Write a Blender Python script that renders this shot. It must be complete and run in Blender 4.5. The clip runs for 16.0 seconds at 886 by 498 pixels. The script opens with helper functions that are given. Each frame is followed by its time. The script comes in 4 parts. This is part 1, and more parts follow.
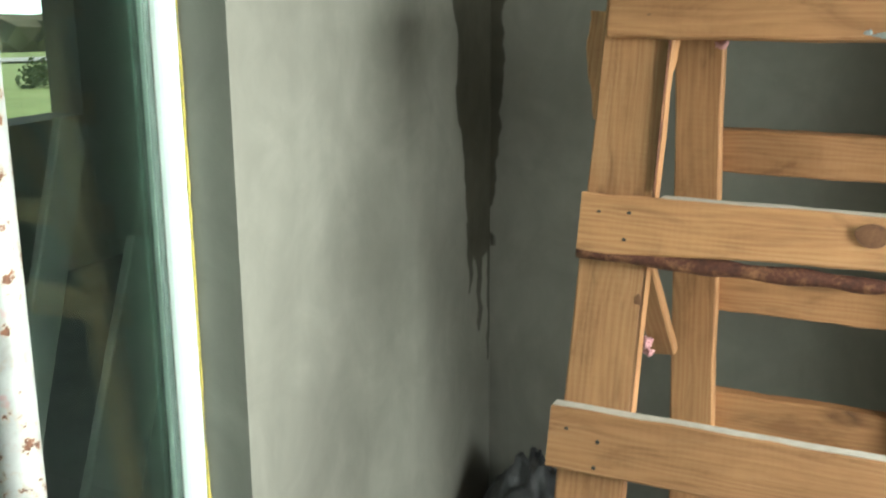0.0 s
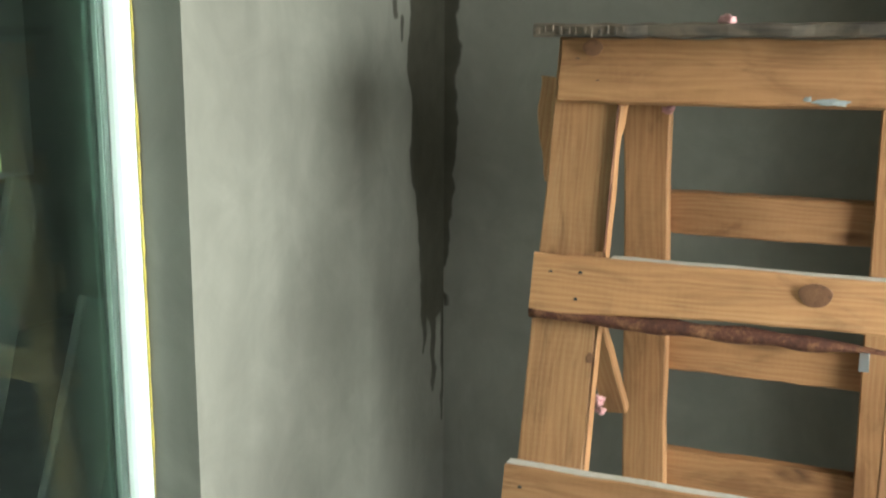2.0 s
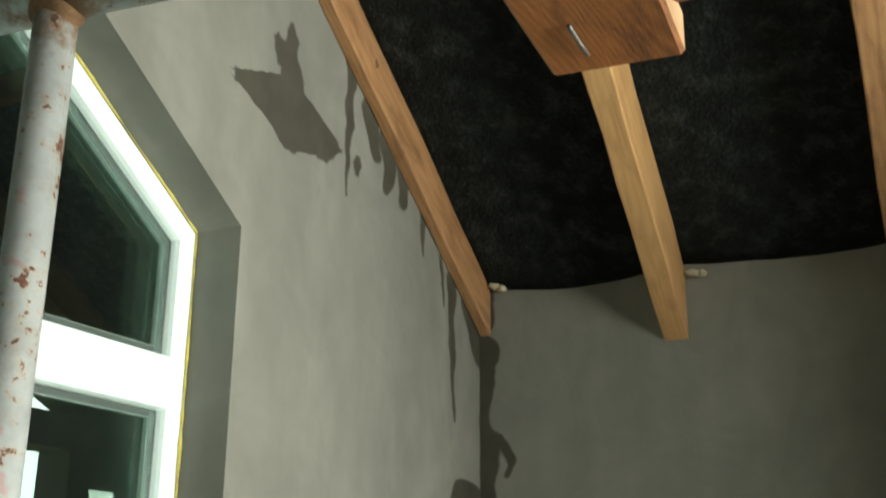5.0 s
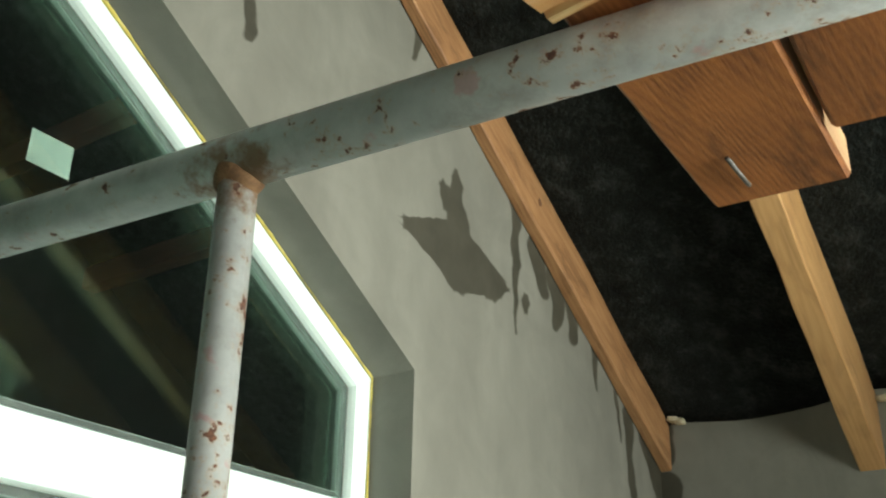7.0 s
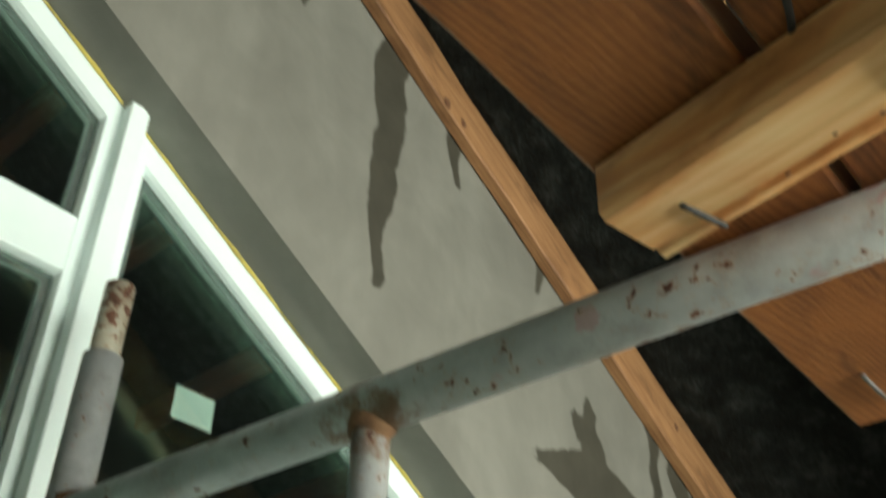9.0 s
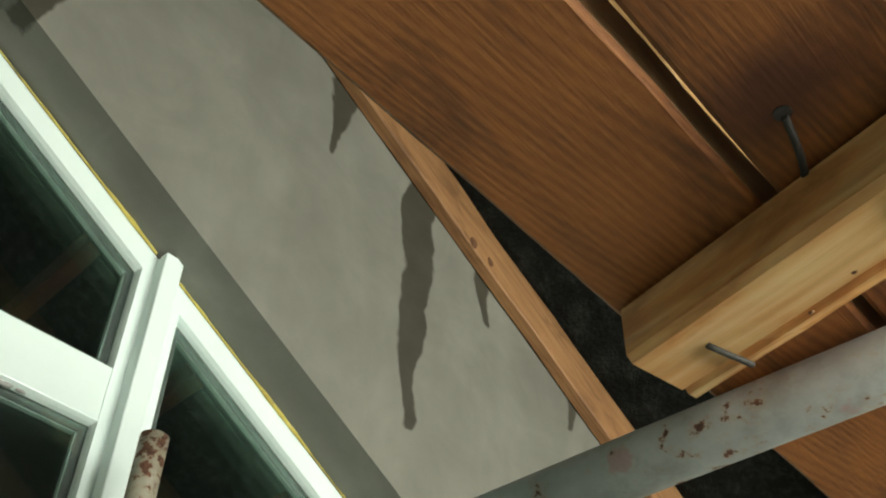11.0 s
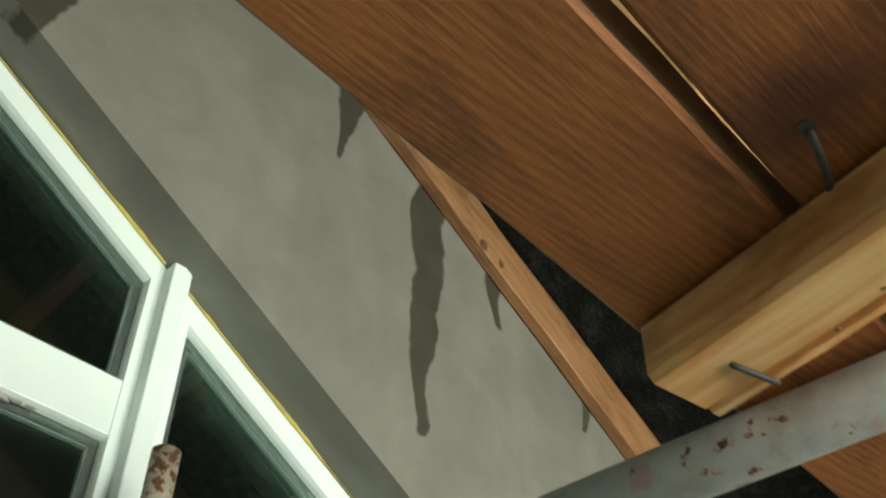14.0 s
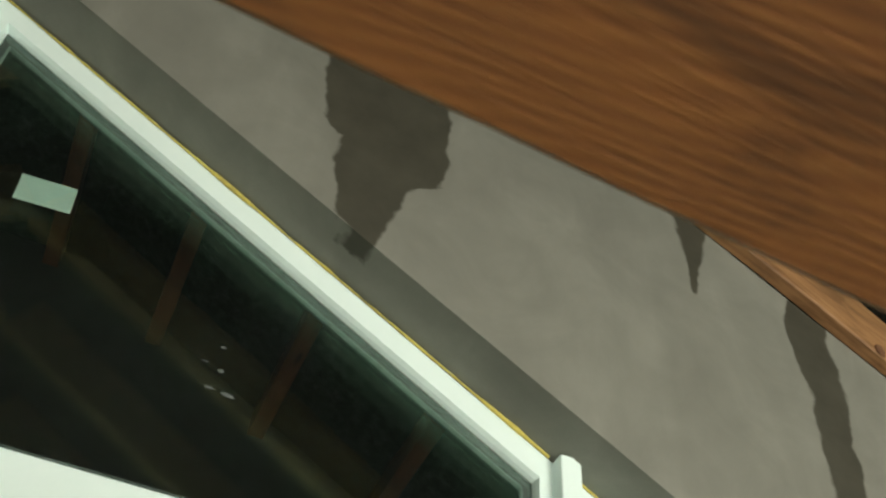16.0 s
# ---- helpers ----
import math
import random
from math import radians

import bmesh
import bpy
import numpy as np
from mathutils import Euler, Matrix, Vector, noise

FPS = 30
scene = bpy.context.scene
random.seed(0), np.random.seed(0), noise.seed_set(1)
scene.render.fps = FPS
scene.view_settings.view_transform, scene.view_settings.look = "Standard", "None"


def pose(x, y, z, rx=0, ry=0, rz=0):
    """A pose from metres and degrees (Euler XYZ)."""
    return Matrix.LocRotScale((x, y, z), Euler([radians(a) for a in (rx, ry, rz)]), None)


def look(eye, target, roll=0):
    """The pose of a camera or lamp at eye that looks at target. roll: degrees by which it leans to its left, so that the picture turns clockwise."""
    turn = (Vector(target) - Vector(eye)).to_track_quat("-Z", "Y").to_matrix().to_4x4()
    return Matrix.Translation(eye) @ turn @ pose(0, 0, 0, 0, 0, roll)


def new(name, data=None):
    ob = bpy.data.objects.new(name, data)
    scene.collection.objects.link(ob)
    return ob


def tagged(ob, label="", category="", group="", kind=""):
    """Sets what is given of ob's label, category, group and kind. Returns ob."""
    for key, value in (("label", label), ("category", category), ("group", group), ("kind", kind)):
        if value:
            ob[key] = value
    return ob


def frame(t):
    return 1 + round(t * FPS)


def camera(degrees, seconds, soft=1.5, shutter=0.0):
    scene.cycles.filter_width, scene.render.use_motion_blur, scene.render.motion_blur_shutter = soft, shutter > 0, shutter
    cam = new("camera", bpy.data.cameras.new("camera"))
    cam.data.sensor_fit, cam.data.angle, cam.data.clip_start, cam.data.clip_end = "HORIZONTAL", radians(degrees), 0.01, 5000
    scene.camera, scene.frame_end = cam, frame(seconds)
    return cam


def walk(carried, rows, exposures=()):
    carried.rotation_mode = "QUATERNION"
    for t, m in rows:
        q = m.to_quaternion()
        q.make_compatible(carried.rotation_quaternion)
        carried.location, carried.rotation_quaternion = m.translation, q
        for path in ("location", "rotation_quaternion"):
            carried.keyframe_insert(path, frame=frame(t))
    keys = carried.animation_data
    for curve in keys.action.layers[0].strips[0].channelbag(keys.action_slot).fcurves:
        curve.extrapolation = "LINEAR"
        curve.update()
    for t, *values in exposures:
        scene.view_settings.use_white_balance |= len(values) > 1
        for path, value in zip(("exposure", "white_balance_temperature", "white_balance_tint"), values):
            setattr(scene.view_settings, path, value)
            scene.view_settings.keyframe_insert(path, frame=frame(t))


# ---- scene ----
cam = camera(44.8, 16.0, 2.0, 0.5)
PATH = [
    (0, (1.066, -2.432, 1.653), (0.212, -0.692, 1.159), -0.4),
    (0.5, (1.067, -2.438, 1.653), (0.248, -0.665, 1.219), 0.3),
    (1, (1.070, -2.441, 1.654), (0.251, -0.660, 1.257), 0.2),
    (1.5, (1.071, -2.447, 1.654), (0.265, -0.664, 1.239), 0.6),
    (2, (1.073, -2.451, 1.655), (0.288, -0.652, 1.272), 0.2),
    (2.5, (1.075, -2.456, 1.655), (0.273, -0.631, 1.490), 0.5),
    (3, (1.077, -2.462, 1.656), (0.262, -0.636, 1.729), 0.4),
    (3.5, (1.078, -2.467, 1.657), (0.260, -0.652, 1.841), 0.6),
    (4, (1.080, -2.472, 1.657), (0.260, -0.678, 1.989), 0.4),
    (4.5, (1.081, -2.478, 1.658), (0.263, -0.725, 2.165), 0.4),
    (5, (1.086, -2.482, 1.658), (0.264, -0.763, 2.266), 0.4),
    (7.5, (1.096, -2.494, 1.661), (0.021, -1.044, 2.523), 1.2),
    (8, (1.095, -2.494, 1.663), (0.029, -1.06, 2.561), 1.1),
    (8.5, (1.101, -2.499, 1.662), (0.005, -1.175, 2.683), 1.2),
    (9, (1.111, -2.507, 1.657), (0.004, -1.348, 2.855), 1.7),
    (9.5, (1.12, -2.52, 1.651), (0.145, -1.474, 3.048), 1.4),
    (12, (1.123, -2.519, 1.654), (0.057, -1.541, 3.034), 1.6),
    (12.5, (1.123, -2.519, 1.653), (0.061, -1.531, 3.03), 1.8),
    (13, (1.123, -2.519, 1.653), (0.082, -1.518, 3.036), 1.3),
    (13.5, (1.123, -2.517, 1.654), (0.082, -1.515, 3.037), 1.3),
    (14, (1.119, -2.521, 1.677), (0.068, -1.526, 3.057), 0.9),
    (14.5, (1.03, -2.581, 1.75), (-0.101, -1.741, 3.17), 4.1),
    (15, (0.933, -2.624, 1.781), (-0.291, -2.05, 3.256), 5.6),
    (15.5, (0.977, -2.608, 1.814), (-0.252, -2.158, 3.326), 5.2),
    (16, (1.017, -2.583, 1.847), (-0.22, -2.12, 3.349), 4.3),
]
walk(cam, [(t, look(eye, target, roll)) for t, eye, target, roll in PATH], [(0, -0.25, 6350, 6), (2.2, -0.4, 6350, 7), (3.5, -0.72, 6500, 6), (5.0, -0.75, 6600, 7), (8.0, -0.72, 6600, 6), (9.5, -0.95, 6750, 8), (14.0, -1.0, 6850, 8), (14.6, -1.05, 6850, 8), (15.2, -1.15, 6750, 7), (15.6, -1.15, 6800, 7), (16.0, -1.05, 6950, 9)])

# ---- light: daylight from an open side, sky and one sun ----
world = bpy.data.worlds.new("world")
scene.world = world
world.use_nodes = True
sky = world.node_tree.nodes.new("ShaderNodeTexSky")
sky.sky_type, sky.sun_disc = "NISHITA", False
sky.sun_elevation, sky.sun_rotation = radians(48), radians(15)
world.node_tree.links.new(sky.outputs[0], world.node_tree.nodes["Background"].inputs[0])
world.node_tree.nodes["Background"].inputs[1].default_value = 0.15

sun = new("sun", bpy.data.lights.new("sun", "SUN"))
sun.data.energy, sun.data.angle, sun.data.color = 5.0, radians(0.6), (1, 0.95, 0.88)
sun.matrix_world = look((3, 12, 14), (0, 0, 0))

# daylight that comes in through the open east side
daylight = new("daylight", bpy.data.lights.new("daylight", "AREA"))
daylight.data.shape, daylight.data.size, daylight.data.size_y = "RECTANGLE", 2.1, 1.3
daylight.data.energy, daylight.data.color = 375, (0.97, 1.0, 0.92)
daylight.matrix_world = look((3.25, -1.45, 1.75), (0.6, -1.7, 0.4))

# and a weak fill lamp, added on the unseen south side to lift south-facing surfaces
south_light = new("south_light", bpy.data.lights.new("south_light", "AREA"))
south_light.data.shape, south_light.data.size, south_light.data.size_y = "RECTANGLE", 2.2, 1.3
south_light.data.energy, south_light.data.color = 4, (0.97, 1.0, 0.93)
south_light.matrix_world = look((1.5, -5.93, 1.45), (1.2, 0, 1.9))


# ---- materials ----
class Nodes:
    """Short hand for building node materials."""

    def __init__(self, name):
        self.mat = bpy.data.materials.new(name)
        self.mat.use_nodes = True
        self.tree = self.mat.node_tree
        self.bsdf = self.tree.nodes["Principled BSDF"]

    def add(self, kind, **values):
        node = self.tree.nodes.new(kind)
        for key, value in values.items():
            if isinstance(value, bpy.types.NodeSocket):
                self.tree.links.new(value, node.inputs[key])
            else:
                node.inputs[key].default_value = value
        return node

    def math(self, op, a, b=0.0, c=0.0):
        node = self.tree.nodes.new("ShaderNodeMath")
        node.operation = op
        for i, v in enumerate((a, b, c)):
            if isinstance(v, bpy.types.NodeSocket):
                self.tree.links.new(v, node.inputs[i])
            else:
                node.inputs[i].default_value = v
        return node.outputs[0]

    def vmath(self, op, a, b=(0, 0, 0)):
        node = self.tree.nodes.new("ShaderNodeVectorMath")
        node.operation = op
        for i, v in enumerate((a, b)):
            if isinstance(v, bpy.types.NodeSocket):
                self.tree.links.new(v, node.inputs[i])
            else:
                node.inputs[i].default_value = v
        return node.outputs[0]

    def noise(self, vector, scale, detail=4.0, rough=0.55, distortion=0.0):
        return self.add("ShaderNodeTexNoise", Vector=vector, Scale=scale, Detail=detail, Roughness=rough, Distortion=distortion).outputs["Fac"]

    def ramp(self, fac, stops):
        node = self.add("ShaderNodeValToRGB", Fac=fac)
        ramp = node.color_ramp
        while len(ramp.elements) < len(stops):
            ramp.elements.new(0.5)
        for e, (at, col) in zip(ramp.elements, stops):
            e.position, e.color = at, (*col, 1)
        return node.outputs["Color"]

    def mix(self, fac, a, b, blend="MIX"):
        node = self.tree.nodes.new("ShaderNodeMix")
        node.data_type, node.blend_type = "RGBA", blend
        for key, v in ((0, fac), (6, a), (7, b)):
            if isinstance(v, bpy.types.NodeSocket):
                self.tree.links.new(v, node.inputs[key])
            else:
                node.inputs[key].default_value = v if key == 0 else (*v, 1)
        return node.outputs[2]

    def coords(self, kind="Object"):
        return self.tree.nodes.new("ShaderNodeTexCoord").outputs[kind]

    def random(self):
        return self.tree.nodes.new("ShaderNodeObjectInfo").outputs["Random"]

    def place(self):
        return self.tree.nodes.new("ShaderNodeNewGeometry").outputs["Position"]

    def finish(self, color=None, rough=None, bump=None, strength=0.2, distance=0.01, **values):
        for key, value in (("Base Color", color), ("Roughness", rough)):
            if isinstance(value, bpy.types.NodeSocket):
                self.tree.links.new(value, self.bsdf.inputs[key])
            elif value is not None:
                self.bsdf.inputs[key].default_value = (*value, 1) if key == "Base Color" else value
        if bump is not None:
            node = self.add("ShaderNodeBump", Strength=strength, Distance=distance, Height=bump)
            self.tree.links.new(node.outputs[0], self.bsdf.inputs["Normal"])
        for key, value in values.items():
            self.bsdf.inputs[key.replace("_", " ")].default_value = value
        return self.mat


def wood(name, dark, mid, light, rough=0.65, grain=1.0, knots=0.5, contrast=1.0, blotch=0.15, saw=0.0, stain=None, slant=0.0):
    """Sawn softwood with its grain along the local x axis; each board takes its own piece of the pattern."""
    n = Nodes(name)
    shift = n.math("MULTIPLY", n.random(), 37.0)
    base = n.vmath("ADD", n.coords(), n.add("ShaderNodeCombineXYZ", X=shift, Y=shift, Z=shift).outputs[0])
    knot_at = n.vmath("MULTIPLY", base, (3.1, 9.0, 6.0))
    wob = n.add("ShaderNodeTexNoise", Vector=n.vmath("MULTIPLY", base, (2, 9, 9)), Scale=1.5, Detail=2.0).outputs["Color"]
    vor = n.add("ShaderNodeTexVoronoi", Vector=n.vmath("ADD", knot_at, n.vmath("MULTIPLY", wob, (0.5, 0.5, 0.5))), Scale=1.0)
    near = vor.outputs["Distance"]
    pick = n.math("GREATER_THAN", n.add("ShaderNodeSeparateColor", Color=vor.outputs["Color"]).outputs[0], 1 - knots)
    swirl = n.math("MULTIPLY", n.math("SMOOTH_MIN", near, 0.45, 0.2), 1.6)
    # annual rings cut lengthwise, bent round the knots
    across = n.add("ShaderNodeSeparateXYZ", Vector=n.vmath("MULTIPLY", base, (3.0, 430.0 * grain, 430.0 * grain)))
    low = n.noise(n.vmath("MULTIPLY", base, (1.3, 10, 10)), 1.0, 3.0)
    phase = n.math("ADD", n.math("ADD", across.outputs[1], n.math("MULTIPLY", across.outputs[2], 0.6)), n.math("MULTIPLY", low, 60.0))
    phase = n.math("ADD", phase, n.math("MULTIPLY", across.outputs[0], slant * 430.0 * grain / 3.0))
    phase = n.math("ADD", phase, n.math("MULTIPLY", n.math("MULTIPLY", swirl, pick), 9.0))
    rings = n.math("MULTIPLY_ADD", n.math("SINE", phase), 0.5, 0.5)
    fine = n.noise(n.vmath("MULTIPLY", base, (6, 190 * grain, 190 * grain)), 1.0, 5.0, 0.7)
    broad = n.noise(n.vmath("MULTIPLY", base, (1.5, 8, 8)), 1.0, 3.0)
    mixv = n.math("ADD", n.math("MULTIPLY", rings, 0.10 * contrast), n.math("ADD", n.math("MULTIPLY", fine, 0.44), n.math("MULTIPLY", broad, 0.45)))
    # faint marks of the saw blade across the board, in patches
    flat = n.add("ShaderNodeSeparateXYZ", Vector=base)
    beat = n.math("ADD", n.math("MULTIPLY", flat.outputs[0], 560.0), n.math("MULTIPLY", n.noise(n.vmath("MULTIPLY", base, (25, 9, 9)), 1.0, 3.0), 16.0))
    where = n.add("ShaderNodeMapRange", **{"Value": n.noise(n.vmath("MULTIPLY", base, (5, 9, 9)), 1.0, 3.0), "From Min": 0.40, "From Max": 0.60}).outputs[0]
    marks = n.math("MULTIPLY", n.math("SINE", beat), where)
    mixv = n.math("MULTIPLY_ADD", marks, saw * 0.06, mixv)
    col = n.ramp(mixv, [(0.22, dark), (0.52, mid), (0.85, light)])
    core = n.math("MULTIPLY", n.add("ShaderNodeMapRange", **{"Value": near, "From Min": 0.08, "From Max": 0.19, "To Min": 1.0, "To Max": 0.0}).outputs[0], pick)
    col = n.mix(n.math("MULTIPLY", core, 0.85), col, tuple(c * 0.35 for c in dark))
    dirt = n.noise(n.place(), 7.0, 6.0, 0.65)
    col = n.mix(n.add("ShaderNodeMapRange", **{"Value": dirt, "From Min": 0.58, "From Max": 0.8, "To Min": 0.0, "To Max": 0.35}).outputs[0], col, tuple(c * 0.6 for c in dark))
    patchy = n.noise(n.vmath("MULTIPLY", base, (7, 22, 22)), 1.0, 4.0, 0.6, 0.8)
    warm = n.add("ShaderNodeMapRange", **{"Value": patchy, "From Min": 0.45, "From Max": 0.70, "To Max": min(1.0, blotch * 1.6)}).outputs[0]
    col = n.mix(warm, col, tuple(min(0.8, c * k) for c, k in zip(light, (1.10, 0.98, 0.85))))
    sooty = n.add("ShaderNodeMapRange", **{"Value": patchy, "From Min": 0.46, "From Max": 0.30, "To Max": min(0.9, blotch * 1.9)}).outputs[0]
    col = n.mix(sooty, col, tuple(c * 0.55 for c in dark))
    tone = n.math("MULTIPLY_ADD", n.random(), 0.25, 0.87)
    col = n.mix(1.0, col, n.add("ShaderNodeCombineColor", Red=tone, Green=tone, Blue=tone).outputs[0], "MULTIPLY")
    if stain:
        # a soft dark red mark, where iron has bled into the wood
        span = n.tree.nodes.new("ShaderNodeVectorMath")
        span.operation = "LENGTH"
        n.tree.links.new(n.vmath("MULTIPLY", n.vmath("SUBTRACT", n.place(), stain), (1.0, 1.6, 0.3)), span.inputs[0])
        ragged = n.math("ADD", span.outputs["Value"], n.math("MULTIPLY_ADD", n.noise(n.place(), 45.0, 4.0, 0.6), 0.05, -0.025))
        bled = n.add("ShaderNodeMapRange", **{"Value": ragged, "From Min": 0.020, "From Max": 0.075, "To Min": 0.85, "To Max": 0.0}).outputs[0]
        col = n.mix(bled, col, (0.060, 0.014, 0.007))
    return n.finish(col, rough, n.math("ADD", n.math("MULTIPLY_ADD", marks, saw * 0.12, fine), n.math("MULTIPLY", rings, 0.15)), 0.3, 0.003)


def plaster(name, side, stains, bands=()):
    """Grey cement plaster, trowelled and damp-stained. side: the axis along the wall. stains: tapered runs of water as
    (centre at top, top, half width at top, centre at bottom, bottom, half width at bottom). bands: the same, stacked into
    broad marks with crisp edges."""
    n = Nodes(name)
    at = n.place()
    wob = n.noise(at, 8.0, 2.0, 0.45)
    wob2 = n.noise(n.vmath("ADD", at, (7, 3, 5)), 55.0, 3.0, 0.6)
    xyz = n.add("ShaderNodeSeparateXYZ", Vector=at)
    along = n.math("ADD", xyz.outputs[side], n.math("ADD", n.math("MULTIPLY_ADD", wob, 0.075, -0.0375), n.math("MULTIPLY_ADD", wob2, 0.010, -0.005)))
    up = n.math("ADD", xyz.outputs[2], n.math("MULTIPLY_ADD", n.noise(n.vmath("ADD", at, (1, 9, 2)), 14.0, 3.0), 0.035, -0.0175))
    total = None
    for a1, z1, w1, a0, z0, w0 in stains:
        tall = z1 - z0
        u = n.math("MULTIPLY_ADD", up, 1 / tall, -z0 / tall)
        mid = n.math("MULTIPLY_ADD", u, a1 - a0, a0)
        half = n.math("MULTIPLY_ADD", u, w1 - w0, w0)
        off = n.math("SUBTRACT", along, mid)
        end = n.math("MULTIPLY", n.math("MINIMUM", u, n.math("SUBTRACT", 1.0, u)), tall)
        past = n.math("MAXIMUM", n.math("SUBTRACT", half, end), 0.0)
        inside = n.math("SUBTRACT", half, n.math("SQRT", n.math("MULTIPLY_ADD", off, off, n.math("MULTIPLY", past, past))))
        total = inside if total is None else n.math("SMOOTH_MAX", total, inside, 0.012)
    near = n.math("ADD", xyz.outputs[side], n.math("ADD", n.math("MULTIPLY_ADD", n.noise(n.vmath("ADD", at, (2, 6, 3)), 19.0, 2.0, 0.5), 0.028, -0.014), n.math("MULTIPLY_ADD", wob2, 0.008, -0.004)))
    high = n.math("ADD", xyz.outputs[2], n.math("MULTIPLY_ADD", n.noise(n.vmath("ADD", at, (4, 2, 7)), 21.0, 3.0, 0.5), 0.020, -0.010))
    for a1, z1, w1, a0, z0, w0 in bands:
        tall = z1 - z0
        u = n.math("MULTIPLY_ADD", high, 1 / tall, -z0 / tall)
        half = n.math("MULTIPLY_ADD", u, w1 - w0, w0)
        off = n.math("ABSOLUTE", n.math("SUBTRACT", near, n.math("MULTIPLY_ADD", u, a1 - a0, a0)))
        ends = n.math("MULTIPLY_ADD", n.math("MINIMUM", u, n.math("SUBTRACT", 1.0, u)), tall, 0.005)
        total = n.math("SMOOTH_MAX", total, n.math("MINIMUM", n.math("SUBTRACT", half, off), ends), 0.006)
    cloud = n.noise(n.vmath("MULTIPLY", at, (1.0, 1.0, 0.6)), 2.0, 7.0, 0.62, 0.5)
    streak = n.noise(n.vmath("MULTIPLY", at, (6, 6, 0.8)), 1.0, 4.0, 0.55, 0.6)
    sweep = n.noise(n.vmath("MULTIPLY", at, (4, 4, 3)), 1.5, 4.0, 0.55, 1.6)
    patch = n.noise(n.vmath("ADD", at, (3, 8, 1)), 5.5, 5.0, 0.6, 1.2)
    grit = n.noise(at, 420.0, 3.0, 0.6)
    tone = n.math("ADD", n.math("MULTIPLY", cloud, 0.36), n.math("ADD", n.math("MULTIPLY", streak, 0.20), n.math("ADD", n.math("MULTIPLY", sweep, 0.14), n.math("ADD", n.math("MULTIPLY", patch, 0.22), n.math("MULTIPLY", grit, 0.08)))))
    col = n.ramp(tone, [(0.34, (0.145, 0.142, 0.121)), (0.50, (0.201, 0.198, 0.170)), (0.66, (0.268, 0.264, 0.230))])
    rough = 0.92
    if total is not None:
        wet = n.add("ShaderNodeMapRange", **{"Value": total, "From Min": -0.002, "From Max": 0.004}).outputs[0]
        deep = n.math("MULTIPLY_ADD", wob2, 0.03, xyz.outputs[0])
        wet = n.math("MULTIPLY", wet, n.add("ShaderNodeMapRange", **{"Value": deep, "From Min": -0.030, "From Max": -0.022}).outputs[0])
        damp = n.ramp(n.noise(at, 16.0, 4.0), [(0.3, (0.044, 0.041, 0.029)), (0.7, (0.062, 0.058, 0.042))])
        col = n.mix(wet, col, damp)
        rough = n.math("MULTIPLY_ADD", wet, -0.25, 0.92)
    bump = n.math("ADD", n.math("MULTIPLY", sweep, 1.0), n.math("ADD", n.math("MULTIPLY", streak, 0.5), n.math("MULTIPLY", grit, 0.05)))
    return n.finish(col, rough, bump, 0.25, 0.01)


def tube_paint(name, rusty, tint=(1, 1, 1)):
    """Pale grey-white paint on steel tube, chipped to rust. rusty: how much paint is gone."""
    n = Nodes(name)
    at = n.place()
    big = n.noise(at, 26.0, 5.0, 0.6)
    spots = n.math("ADD", n.noise(n.vmath("ADD", at, (4, 1, 8)), 70.0, 5.0, 0.66), n.math("MULTIPLY_ADD", n.noise(n.vmath("ADD", at, (2, 2, 6)), 11.0, 2.0), 0.34, -0.17))
    chip = n.add("ShaderNodeMapRange", **{"Value": spots, "From Min": 0.625 - rusty, "From Max": 0.655 - rusty}).outputs[0]
    halo = n.add("ShaderNodeMapRange", **{"Value": spots, "From Min": 0.54 - rusty, "From Max": 0.66 - rusty, "To Max": 0.6}).outputs[0]
    paint = n.ramp(big, [(0.3, (0.29, 0.303, 0.30)), (0.55, (0.37, 0.388, 0.383)), (0.75, (0.45, 0.47, 0.46))])
    paint = n.mix(1.0, paint, tint, "MULTIPLY")
    pink = n.add("ShaderNodeMapRange", **{"Value": n.noise(n.vmath("ADD", at, (9, 2, 3)), 34.0, 3.0), "From Min": 0.64, "From Max": 0.70, "To Max": 0.5}).outputs[0]
    col = n.mix(pink, paint, (0.42, 0.18, 0.17))
    col = n.mix(halo, col, (0.38, 0.27, 0.16))
    seam = n.vmath("MULTIPLY", n.vmath("SUBTRACT", at, (0.493, -1.942, 2.088)), (0.75, 1.0, 1.0))
    dist = n.tree.nodes.new("ShaderNodeVectorMath")
    dist.operation = "LENGTH"
    n.tree.links.new(seam, dist.inputs[0])
    bleed = n.math("ADD", dist.outputs["Value"], n.math("MULTIPLY_ADD", n.noise(at, 60.0, 5.0, 0.65), 0.09, -0.045))
    col = n.mix(n.add("ShaderNodeMapRange", **{"Value": bleed, "From Min": 0.022, "From Max": 0.042, "To Min": 0.9, "To Max": 0.0}).outputs[0], col, (0.17, 0.085, 0.030))
    grime = n.noise(n.vmath("ADD", at, (6, 6, 1)), 18.0, 6.0, 0.7)
    col = n.mix(n.add("ShaderNodeMapRange", **{"Value": grime, "From Min": 0.50, "From Max": 0.72, "To Max": 0.55}).outputs[0], col, (0.15, 0.13, 0.10))
    rust = n.ramp(n.noise(at, 160.0, 4.0), [(0.35, (0.070, 0.030, 0.020)), (0.65, (0.20, 0.090, 0.052))])
    col = n.mix(chip, col, rust)
    return n.finish(col, n.math("MULTIPLY_ADD", chip, 0.4, 0.45), n.math("MULTIPLY_ADD", chip, -1.0, n.math("MULTIPLY", big, 0.3)), 0.4, 0.002)


